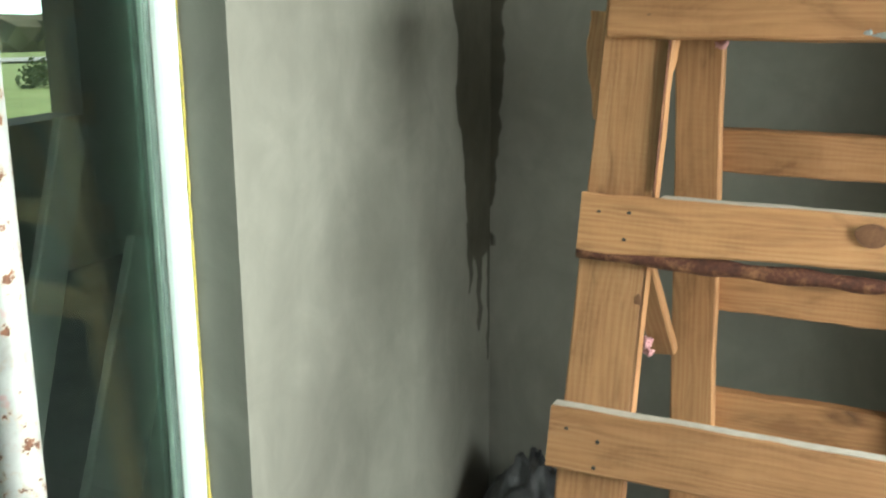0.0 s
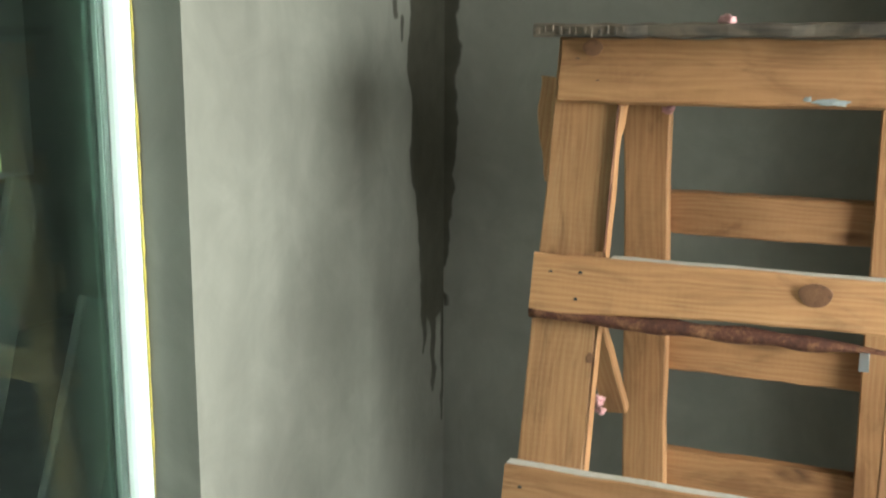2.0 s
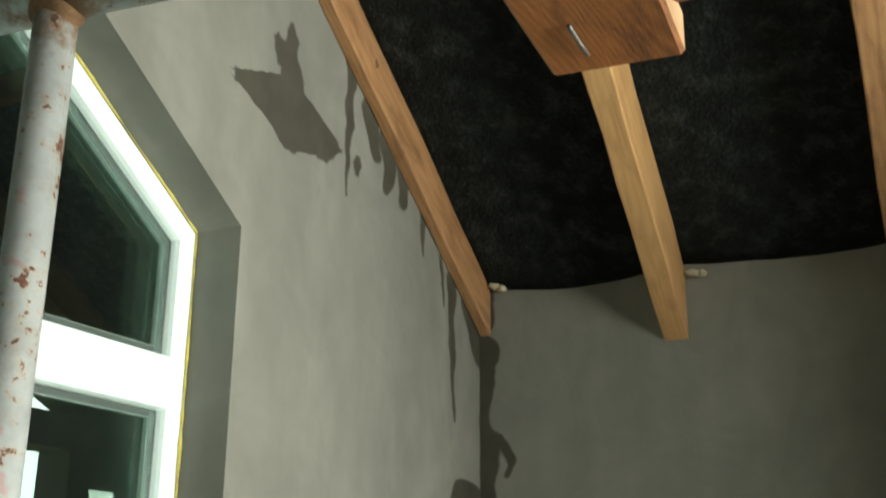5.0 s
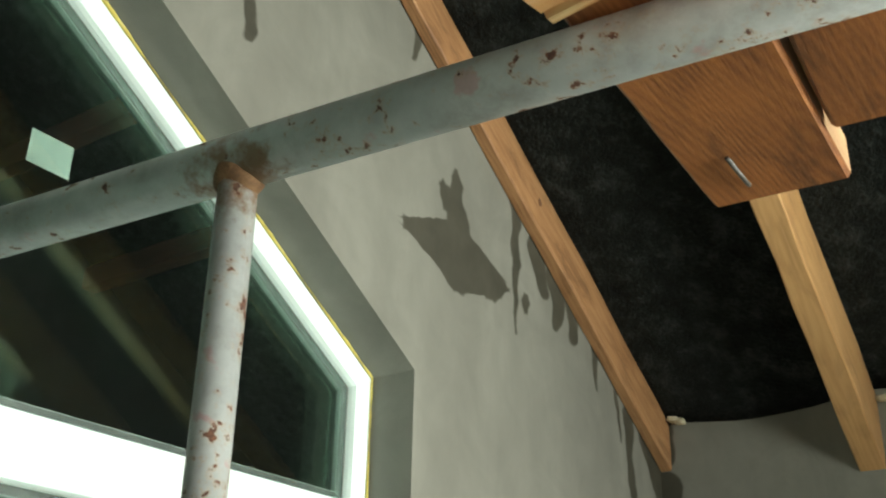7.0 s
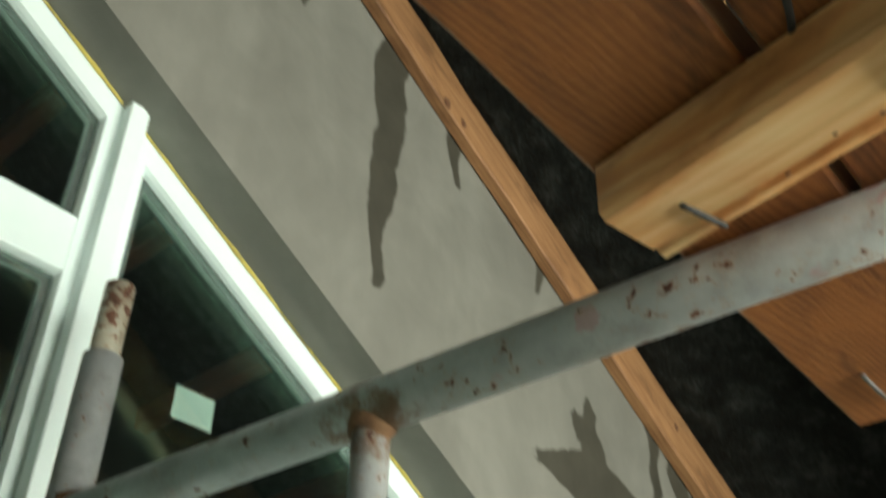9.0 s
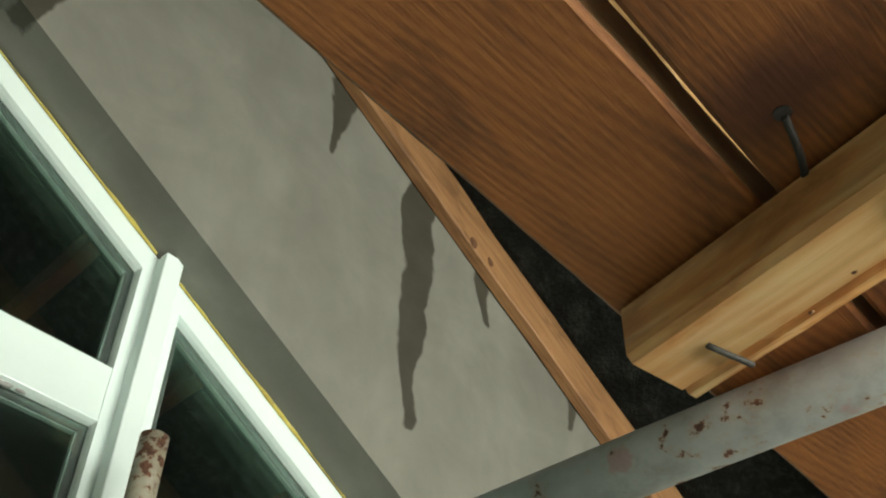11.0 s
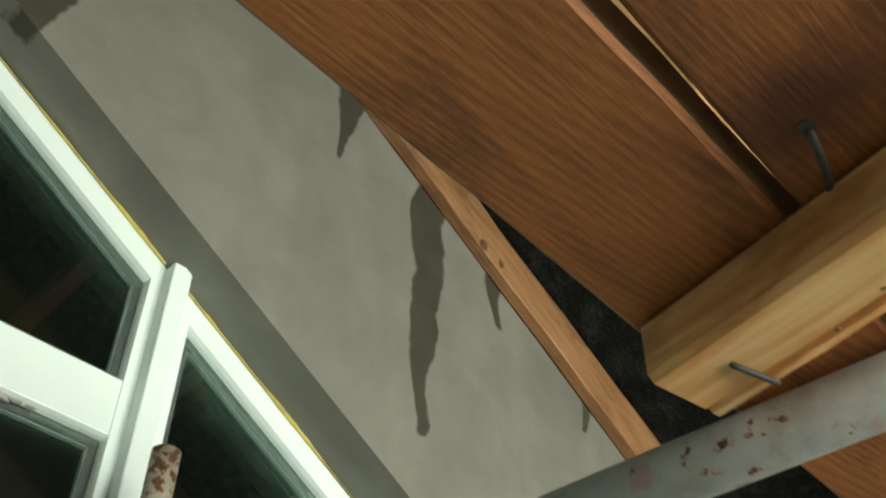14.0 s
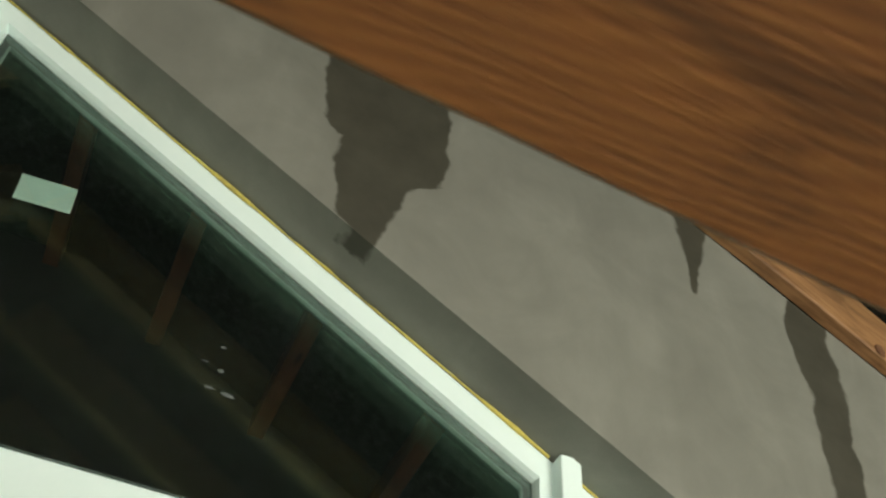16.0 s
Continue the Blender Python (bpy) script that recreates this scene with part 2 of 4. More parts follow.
def mottled(name, colors, scale, rough=0.8, strength=0.3, distance=0.01, detail=6.0, **values):
    n = Nodes(name)
    f = n.noise(n.place(), scale, detail, 0.62)
    g = n.noise(n.place(), scale * 6, 4.0, 0.6)
    m = n.math("ADD", n.math("MULTIPLY", f, 0.7), n.math("MULTIPLY", g, 0.3))
    step = 0.4 / max(1, len(colors) - 1)
    return n.finish(n.ramp(m, [(0.3 + i * step, c) for i, c in enumerate(colors)]), rough, m, strength, distance, **values)


# runs of water on the window wall, by y and z
CORNER_RUNS = (
    (-0.068, 1.920, 0.125, -0.078, 1.269, 0.108),
    (-0.053, 1.393, 0.105, -0.048, 0.958, 0.072),
    (-0.115, 1.082, 0.022, -0.109, 0.886, 0.006),
    (-0.068, 1.113, 0.030, -0.051, 0.772, 0.006),
    (0.007, 1.113, 0.024, 0.002, 0.679, 0.006),
    (0.032, 2.298, 0.016, 0.032, 1.786, 0.024),
    (-0.267, 1.770, 0.014, -0.264, 1.698, 0.012),
    (-0.232, 1.708, 0.010, -0.232, 1.646, 0.008),
    (-0.154, 2.420, 0.026, -0.147, 2.042, 0.008),
    (-0.063, 2.390, 0.070, 0.017, 2.196, 0.020),
    (-0.208, 2.460, 0.014, -0.204, 2.318, 0.007),
)
RAFTER_RUNS = (
    (-0.322, 2.540, 0.020, -0.319, 2.410, 0.007),
    (-0.430, 2.620, 0.050, -0.437, 2.490, 0.018),
    (-0.500, 2.660, 0.050, -0.509, 2.500, 0.014),
    (-0.587, 2.710, 0.050, -0.565, 2.560, 0.020),
    (-0.675, 2.760, 0.024, -0.680, 2.440, 0.006),
)
UPPER_RUNS = (
    (-1.500, 3.300, 0.050, -1.507, 2.95, 0.038),
    (-1.507, 2.98, 0.040, -1.512, 2.685, 0.013),
    (-1.318, 3.170, 0.028, -1.316, 3.03, 0.010),
    (-1.725, 3.440, 0.034, -1.728, 3.20, 0.008),
    (-1.050, 3.000, 0.022, -1.050, 2.90, 0.007),
)
# broad damp marks as stacked bands, in the same form
BLOT = (
    (-0.865, 2.495, 0.110, -0.910, 2.463, 0.008),
    (-0.890, 2.530, 0.187, -0.865, 2.495, 0.110),
    (-0.902, 2.550, 0.177, -0.890, 2.530, 0.187),
    (-0.898, 2.600, 0.045, -0.902, 2.550, 0.177),
    (-0.898, 2.622, 0.039, -0.898, 2.600, 0.045),
    (-0.925, 2.672, 0.038, -0.907, 2.622, 0.048),
    (-0.952, 2.684, 0.003, -0.953, 2.672, 0.011),
    (-0.901, 2.700, 0.022, -0.909, 2.672, 0.023),
    (-0.905, 2.724, 0.009, -0.901, 2.700, 0.022),
    (-0.890, 2.482, 0.045, -0.893, 2.462, 0.024),
    (-0.775, 2.505, 0.040, -0.778, 2.486, 0.022),
    (-0.637, 2.545, 0.010, -0.638, 2.528, 0.018),
    (-0.638, 2.528, 0.018, -0.637, 2.503, 0.011),
)
RIDGE_BLOT = (
    (-2.335, 3.077, 0.037, -2.321, 3.035, 0.010),
    (-2.332, 3.170, 0.060, -2.335, 3.077, 0.037),
    (-2.325, 3.200, 0.071, -2.332, 3.170, 0.060),
    (-2.306, 3.222, 0.088, -2.325, 3.200, 0.071),
    (-2.299, 3.250, 0.091, -2.306, 3.222, 0.088),
    (-2.299, 3.275, 0.093, -2.299, 3.250, 0.091),
    (-2.314, 3.300, 0.109, -2.305, 3.275, 0.099),
    (-2.326, 3.470, 0.120, -2.314, 3.300, 0.109),
    (-2.320, 3.560, 0.130, -2.326, 3.470, 0.120),
    (-2.320, 3.950, 0.150, -2.320, 3.560, 0.130),
)
# runs on the eaves wall, by x and z
BACK_STAINS = (
    (0.003, 2.430, 0.042, 0.003, 2.290, 0.042),
    (0.010, 2.290, 0.046, 0.008, 2.190, 0.040),
    (0.000, 2.230, 0.038, 0.000, 1.940, 0.040),
    (0.033, 2.040, 0.018, 0.077, 1.950, 0.018),
    (0.077, 1.975, 0.013, 0.073, 1.925, 0.013),
    (0.049, 1.865, 0.014, 0.077, 1.790, 0.018),
    (0.000, 1.990, 0.042, 0.000, 1.200, 0.032),
    (0.000, 1.300, 0.026, 0.000, 0.980, 0.004),
)
PLASTER = plaster("wall_plaster", 1, CORNER_RUNS + RAFTER_RUNS + UPPER_RUNS, BLOT + RIDGE_BLOT)
PLASTER_BACK = plaster("eaves_wall_plaster", 0, BACK_STAINS)
PLASTER_PLAIN = plaster("plain_plaster", 0, ())
CONCRETE = mottled("concrete_floor", [(0.11, 0.105, 0.094), (0.165, 0.158, 0.142), (0.22, 0.210, 0.190)], 3.0, 0.9)
FELT = mottled("black_roof_felt", [(0.004, 0.0048, 0.0046), (0.012, 0.0145, 0.0138), (0.040, 0.046, 0.043)], 18.0, 0.95, 0.9, 0.03, 4.0, Specular_IOR_Level=0.2)
PVC = mottled("white_window_plastic", [(0.81, 0.94, 0.915), (0.855, 0.97, 0.95)], 20.0, 0.35, 0.02, 0.002)
GASKET = mottled("grey_glazing_gasket", [(0.32, 0.32, 0.31), (0.42, 0.42, 0.41)], 40.0, 0.6)
SPACER = mottled("dark_pane_spacer", [(0.020, 0.026, 0.024), (0.034, 0.042, 0.038)], 60.0, 0.5)
SPACER_EDGE = mottled("spacer_sealant", [(0.10, 0.14, 0.12), (0.16, 0.21, 0.19)], 60.0, 0.5)
FOAM = mottled("yellow_mounting_foam", [(0.24, 0.21, 0.12), (0.52, 0.42, 0.10), (0.66, 0.55, 0.14), (0.58, 0.53, 0.36)], 16.0, 0.9, 0.6, 0.004)
CREAM = mottled("cream_foam", [(0.45, 0.40, 0.27), (0.62, 0.56, 0.42)], 60.0, 0.9, 0.5, 0.004)
PINK = mottled("pink_foam", [(0.50, 0.22, 0.23), (0.72, 0.42, 0.42)], 90.0, 0.9, 0.8, 0.004)
PAPER = mottled("pale_sticker_paper", [(0.12, 0.18, 0.15), (0.16, 0.22, 0.19)], 30.0, 0.7)
NAIL = mottled("dull_nail_steel", [(0.022, 0.021, 0.019), (0.070, 0.065, 0.060)], 200.0, 0.6, Metallic=0.3)
STEEL = mottled("grey_nail_steel", [(0.10, 0.095, 0.09), (0.24, 0.23, 0.22)], 200.0, 0.4, Metallic=0.8)
ZINC = mottled("zinc_plate", [(0.45, 0.46, 0.47), (0.60, 0.61, 0.62)], 60.0, 0.35, Metallic=0.9)
SACK = mottled("dusty_black_plastic", [(0.030, 0.032, 0.036), (0.075, 0.078, 0.082)], 14.0, 0.38, 0.5, 0.02)
TUBE = tube_paint("chipped_tube_paint", 0.0)
TUBE_WORN = tube_paint("worn_tube_spigot", 0.11, (1.15, 1.03, 0.82))
WELD = mottled("rusty_weld", [(0.045, 0.022, 0.010), (0.12, 0.060, 0.024), (0.20, 0.120, 0.055)], 70.0, 0.85, 0.8, 0.004)
PINE = wood("trestle_pine", (0.215, 0.088, 0.034), (0.375, 0.184, 0.080), (0.50, 0.290, 0.148), 0.6, 1.3, 0.5, 1.3, 0.22, 0.3)
PINE_RED = wood("reddish_rafter_wood", (0.17, 0.075, 0.030), (0.32, 0.160, 0.068), (0.44, 0.265, 0.135), 0.65, 1.0, 0.55, 1.2, 0.28)
PURLIN = wood("dark_reddish_timber", (0.13, 0.036, 0.016), (0.24, 0.072, 0.032), (0.32, 0.105, 0.050))
PINE_PALE = wood("pale_rafter_wood", (0.36, 0.185, 0.070), (0.52, 0.295, 0.120), (0.62, 0.385, 0.185), 0.6, 1.0, 0.2)
CLEAT_WOOD = wood("fresh_cleat_pine", (0.40, 0.130, 0.030), (0.70, 0.345, 0.125), (0.90, 0.655, 0.390), 0.55, 0.7, 0.25, 1.8, 0.30)
PLANK_WOOD = wood("brown_plank_wood", (0.080, 0.027, 0.008), (0.210, 0.072, 0.019), (0.370, 0.145, 0.040), 0.6, 2.0, 0.25, 1.7, 0.30, 0.25, (0.990, -2.138, 2.131), 0.16)
PLANK_EDGE = wood("pale_plank_edge", (0.26, 0.145, 0.070), (0.40, 0.245, 0.130), (0.50, 0.335, 0.190), 0.6, 1.0, 0.1)
GREY_WOOD = wood("weathered_board", (0.020, 0.015, 0.012), (0.062, 0.048, 0.037), (0.15, 0.125, 0.10), 0.8, 1.0, 0.2, 1.5, 0.6)
BARK = mottled("red_brown_bark", [(0.03, 0.010, 0.007), (0.10, 0.032, 0.018), (0.32, 0.15, 0.07)], 30.0, 0.85, 0.8, 0.006)
PUTTY = mottled("grey_putty", [(0.20, 0.22, 0.22), (0.30, 0.32, 0.32)], 80.0, 0.8)
KNOT = mottled("branch_knot", [(0.10, 0.04, 0.02), (0.17, 0.075, 0.035), (0.23, 0.11, 0.05)], 90.0, 0.7)
GRASS = mottled("meadow_grass", [(0.16, 0.22, 0.05), (0.26, 0.33, 0.09), (0.38, 0.42, 0.17)], 0.35, 0.95)
ROADDUST = mottled("pale_gravel_track", [(0.40, 0.38, 0.33), (0.55, 0.52, 0.46)], 0.8, 0.95)
LEAF = mottled("hedge_leaf", [(0.06, 0.10, 0.025), (0.12, 0.18, 0.05)], 3.0, 0.8)
WOODS = mottled("far_woods", [(0.10, 0.10, 0.05), (0.17, 0.15, 0.08)], 0.05, 0.95)


def glass(name):
    """Greenish window glass with a thin film of building dust and specks."""
    n = Nodes(name)
    n.finish((0.88, 0.975, 0.925), 0.0, None, Transmission_Weight=1.0, IOR=1.52, Specular_IOR_Level=0.25, Specular_Tint=(0.50, 1.0, 0.78, 1.0))
    film = n.math("MULTIPLY", n.noise(n.place(), 5.0, 4.0), 0.005)
    vor = n.add("ShaderNodeTexVoronoi", Vector=n.place(), Scale=42.0)
    speck = n.math("LESS_THAN", vor.outputs["Distance"], n.math("MULTIPLY", n.add("ShaderNodeSeparateColor", Color=vor.outputs["Color"]).outputs[0], 0.05))
    rare = n.math("MULTIPLY", speck, n.math("GREATER_THAN", n.noise(n.place(), 3.0, 2.0), 0.60))
    dust = n.math("MINIMUM", n.math("ADD", film, n.math("MULTIPLY", rare, 0.5)), 0.6)
    white = n.add("ShaderNodeBsdfDiffuse", Color=(0.45, 0.52, 0.48, 1))
    both = n.add("ShaderNodeMixShader", Fac=dust)
    n.tree.links.new(n.bsdf.outputs[0], both.inputs[1])
    n.tree.links.new(white.outputs[0], both.inputs[2])
    n.tree.links.new(both.outputs[0], n.tree.nodes["Material Output"].inputs["Surface"])
    return n.mat


GLASS = glass("green_tinted_glass")


# ---- mesh helpers ----
def mesh_object(name, bm, material, matrix=None, parent=None, label="", smooth=False):
    data = bpy.data.meshes.new(name)
    bmesh.ops.recalc_face_normals(bm, faces=bm.faces[:])
    bm.to_mesh(data)
    bm.free()
    for m in material if isinstance(material, (list, tuple)) else [material]:
        data.materials.append(m)
    if smooth:
        for p in data.polygons:
            p.use_smooth = True
    ob = new(name, data)
    ob.matrix_basis = matrix or Matrix()
    if parent is not None:
        ob.parent = parent
        ob.matrix_parent_inverse = parent.matrix_basis.inverted()
    if label:
        ob["label"] = label
    return ob


def part(name, bm, material, parent, label="", matrix=None, smooth=False):
    return mesh_object(name, bm, material, matrix, parent, label, smooth)


def thing(name, at, label, category, group="", kind=""):
    ob = new(name)
    ob.matrix_basis = Matrix.Translation(at)
    ob.empty_display_size = 0.1
    return tagged(ob, label, category, group, kind)


def block(x0, x1, y0, y1, z0, z1, bevel=0.0):
    bm = bmesh.new()
    bmesh.ops.create_cube(bm, size=1, matrix=Matrix.Translation(((x0 + x1) / 2, (y0 + y1) / 2, (z0 + z1) / 2)) @ Matrix.Diagonal((x1 - x0, y1 - y0, z1 - z0, 1)))
    if bevel:
        bmesh.ops.bevel(bm, geom=bm.edges[:], offset=bevel, segments=2, affect="EDGES", profile=0.5)
    return bm


def frame_axes(p0, p1, wide):
    """Pose with local x from p0 to p1 and local y along wide, centred between them; and the length."""
    p0, p1 = Vector(p0), Vector(p1)
    x = (p1 - p0).normalized()
    z = x.cross(Vector(wide)).normalized()
    y = z.cross(x)
    m = Matrix((x, y, z)).transposed().to_4x4()
    m.translation = (p0 + p1) / 2
    return m, (p1 - p0).length


def timber(length, width, thick, rng, wear=0.0015, steps=14, bevel=0.003, taper=None):
    """A sawn board along x with slightly uneven, eased edges. taper(u, side): shift of an edge along its width."""
    bm = bmesh.new()
    rings = []
    for i in range(steps + 1):
        u = i / steps
        x = (u - 0.5) * length
        dy = [rng.uniform(-wear, wear) + (taper(u, s) if taper else 0) for s in (-1, 1)]
        dz = rng.uniform(-wear, wear) * 0.6
        h, w, b = thick / 2, width / 2, bevel
        ys = (-w + dy[0], w + dy[1])
        pts = [(ys[0], -h + b), (ys[0] + b, -h), (ys[1] - b, -h), (ys[1], -h + b), (ys[1], h - b), (ys[1] - b, h), (ys[0] + b, h), (ys[0], h - b)]
        rings.append([bm.verts.new((x, py, pz + dz)) for py, pz in pts])
    for a, b2 in zip(rings, rings[1:]):
        for k in range(8):
            bm.faces.new((a[k], a[(k + 1) % 8], b2[(k + 1) % 8], b2[k]))
    bm.faces.new(rings[0][::-1])
    bm.faces.new(rings[-1])
    return bm


def board(name, p0, p1, width, thick, wide, material, parent=None, seed=0, label="", **kw):
    m, length = frame_axes(p0, p1, wide)
    return mesh_object(name, timber(length, width, thick, random.Random(seed), **kw), material, m, parent, label)


def rod(p0, p1, radius, segments=24, rings=1, bend=None, cap_round=0.0):
    """A round bar between two points as a bmesh in world axes."""
    p0, p1 = Vector(p0), Vector(p1)
    way = p1 - p0
    q = way.to_track_quat("Z", "Y")
    bm = bmesh.new()
    rows = []
    for i in range(rings + 1):
        u = i / rings
        c = p0 + way * u + (Vector(bend) * math.sin(math.pi * u) if bend else Vector())
        rows.append([bm.verts.new(c + q @ Vector((radius * math.cos(2 * math.pi * k / segments), radius * math.sin(2 * math.pi * k / segments), 0))) for k in range(segments)])
    for a, b in zip(rows, rows[1:]):
        for k in range(segments):
            bm.faces.new((a[k], a[(k + 1) % segments], b[(k + 1) % segments], b[k]))
    bm.faces.new(rows[0][::-1])
    bm.faces.new(rows[-1])
    return bm


def lump(at, size, seed, rough=0.35, subdivisions=3):
    bm = bmesh.new()
    bmesh.ops.create_icosphere(bm, subdivisions=subdivisions, radius=1)
    off = Vector((seed * 3.1, seed * 1.7, seed * 5.3))
    for v in bm.verts:
        d = noise.noise(v.co * 1.6 + off) * rough + noise.noise(v.co * 4 + off) * rough * 0.5
        v.co = Vector(at) + Vector([c * s * (1 + d) for c, s in zip(v.co, size)])
    return bm


def inset(poly, w):
    """A convex polygon (y, z), counter-clockwise or clockwise, moved inwards by w."""
    area = sum(a[0] * b[1] - b[0] * a[1] for a, b in zip(poly, poly[1:] + poly[:1]))
    s = 1 if area > 0 else -1
    lines = []
    for a, b in zip(poly, poly[1:] + poly[:1]):
        dx, dy = b[0] - a[0], b[1] - a[1]
        l = math.hypot(dx, dy)
        nx, ny = -dy / l * s, dx / l * s
        lines.append((a[0] + nx * w, a[1] + ny * w, dx, dy))
    out = []
    for (ax, ay, adx, ady), (bx, by, bdx, bdy) in zip(lines[-1:] + lines[:-1], lines):
        t = ((bx - ax) * bdy - (by - ay) * bdx) / (adx * bdy - ady * bdx)
        out.append((ax + adx * t, ay + ady * t))
    return out


def cut(poly, z, above):
    """The part of a polygon (y, z) above or below a height."""
    out = []
    for a, b in zip(poly, poly[1:] + poly[:1]):
        ina, inb = (a[1] >= z) == above, (b[1] >= z) == above
        if ina:
            out.append(a)
        if ina != inb:
            t = (z - a[1]) / (b[1] - a[1])
            out.append((a[0] + (b[0] - a[0]) * t, z))
    return out


def ring(outer, inner, x_out, x_in, x_back):
    """A mitred frame between two polygons (y, z): its face runs from x_out at the outer edge to x_in at the inner one."""
    bm = bmesh.new()
    rows = [[bm.verts.new((x, y, z)) for y, z in p] for x, p in ((x_back, outer), (x_out, outer), (x_in, inner), (x_back, inner))]
    n = len(outer)
    for a, b in zip(rows, rows[1:] + rows[:1]):
        for k in range(n):
            bm.faces.new((a[k], a[(k + 1) % n], b[(k + 1) % n], b[k]))
    return bm


def sheet(poly, x0, x1):
    bm = bmesh.new()
    a = [bm.verts.new((x0, y, z)) for y, z in poly]
    b = [bm.verts.new((x1, y, z)) for y, z in poly]
    bm.faces.new(a)
    bm.faces.new(b[::-1])
    for k in range(len(poly)):
        bm.faces.new((a[k], a[(k + 1) % len(poly)], b[(k + 1) % len(poly)], b[k]))
    return bm


def wall_with_holes(outer, holes, x0, x1):
    """A wall in the y-z plane between x0 and x1, with openings through it."""
    bm = bmesh.new()
    edges = []
    for loop in (outer, *holes):
        vs = [bm.verts.new((x0, y, z)) for y, z in loop]
        edges += [bm.edges.new((vs[k], vs[(k + 1) % len(vs)])) for k in range(len(vs))]
    bmesh.ops.triangle_fill(bm, edges=edges, use_beauty=True)
    made = bmesh.ops.extrude_face_region(bm, geom=bm.faces[:])
    bmesh.ops.translate(bm, verts=[g for g in made["geom"] if isinstance(g, bmesh.types.BMVert)], vec=(x1 - x0, 0, 0))
    return bm


# ---- the building ----
RIDGE, SLOPE, EAST = -2.985, 0.645, 3.3
EAVES = 0.012            # face of the north eaves wall
FELT_Z = 2.392           # underside of the felt at the eaves wall
OPEN_Y, OPEN_Z, OPEN_SLOPE = -1.029, 2.265, 0.599


def roof_z(y, z0):
    return z0 + SLOPE * (abs(RIDGE) - abs(y - RIDGE))


tagged(mesh_object("floor", block(0, EAST + 0.25, 2 * RIDGE, EAVES, -0.12, 0), CONCRETE), "bare grey concrete floor slab", "floor", kind="structure")
tagged(mesh_object("wall_north", block(0, EAST + 0.25, EAVES, 0.25, 0, 2.75), PLASTER_BACK), "grey cement-plastered eaves wall with damp streaks in the corner", "wall", kind="structure")
# south wall, out of view; its opening is added to go with the fill lamp
south = wall_with_holes([(0, 0), (0, 2.75), (EAST + 0.25, 2.75), (EAST + 0.25, 0)], [[(0.3, 0.75), (0.3, 2.15), (2.7, 2.15), (2.7, 0.75)]], 0, 0.25)
bmesh.ops.transform(south, verts=south.verts[:], matrix=Matrix(((0, 1, 0, 0), (-1, 0, 0, 2 * RIDGE), (0, 0, 1, 0), (0, 0, 0, 1))))
tagged(mesh_object("wall_south", south, PLASTER_PLAIN), "unseen grey cement-plastered eaves wall with an opening added for the fill lamp", "wall", kind="structure")
opening = [(OPEN_Y, 0.08), (OPEN_Y, OPEN_Z), (RIDGE, OPEN_Z + OPEN_SLOPE * (OPEN_Y - RIDGE)), (2 * RIDGE - OPEN_Y, OPEN_Z), (2 * RIDGE - OPEN_Y, 0.08)]
gable = [(0.25, -0.12), (0.25, 2.75), (0.0, 2.75), (RIDGE, roof_z(RIDGE, 2.75)), (2 * RIDGE, 2.75), (2 * RIDGE - 0.25, 2.75), (2 * RIDGE - 0.25, -0.12)]
tagged(mesh_object("wall_west", wall_with_holes(gable, [opening], 0, -0.172), PLASTER), "grey cement-plastered gable wall with dark running water stains", "wall", kind="structure")
east_gap = [(-0.35, 0.1), (-0.35, 2.45), (-2.6, 2.45), (-2.6, 0.1)]
tagged(mesh_object("wall_east", wall_with_holes(gable, [east_gap], EAST, EAST + 0.25), PLASTER_PLAIN), "grey plastered gable wall with a wide daylight opening", "wall", kind="structure")


# added out of view: blocks the daylight lamp so the eaves wall and corner darken
tagged(mesh_object("wall_stub", block(1.55, 1.70, -0.66, EAVES, 0, 2.9), PLASTER_PLAIN), "unseen short plastered block added to keep daylight off the eaves wall", "wall", kind="structure")


def felt_sheet():
    """Roofing felt under both slopes, sagging a little between the rafters."""
    bm = bmesh.new()
    nx, ny = 66, 110
    grid = []
    for i in range(nx + 1):
        x = 0.0 + (EAST + 0.0) * i / nx
        row = []
        for j in range(ny + 1):
            y = EAVES + (2 * RIDGE - EAVES) * j / ny
            bay = abs(math.sin(math.pi * (x - 0.03) / 0.497))
            sag = 0.018 * bay + 0.014 * noise.noise((x * 2.2, y * 2.2, 0)) + 0.006 * noise.noise((x * 9, y * 9, 3))
            row.append(bm.verts.new((x, y, roof_z(y, FELT_Z + 0.03) - sag)))
        grid.append(row)
    for i in range(nx):
        for j in range(ny):
            bm.faces.new((grid[i][j], grid[i + 1][j], grid[i + 1][j + 1], grid[i][j + 1]))
    top = bmesh.ops.extrude_face_region(bm, geom=bm.faces[:])
    bmesh.ops.translate(bm, verts=[g for g in top["geom"] if isinstance(g, bmesh.types.BMVert)], vec=(0, 0, 0.28))
    return bm


tagged(mesh_object("ceiling", felt_sheet(), FELT, smooth=True), "matt black roofing felt sagging between rafters", "ceiling", kind="structure")


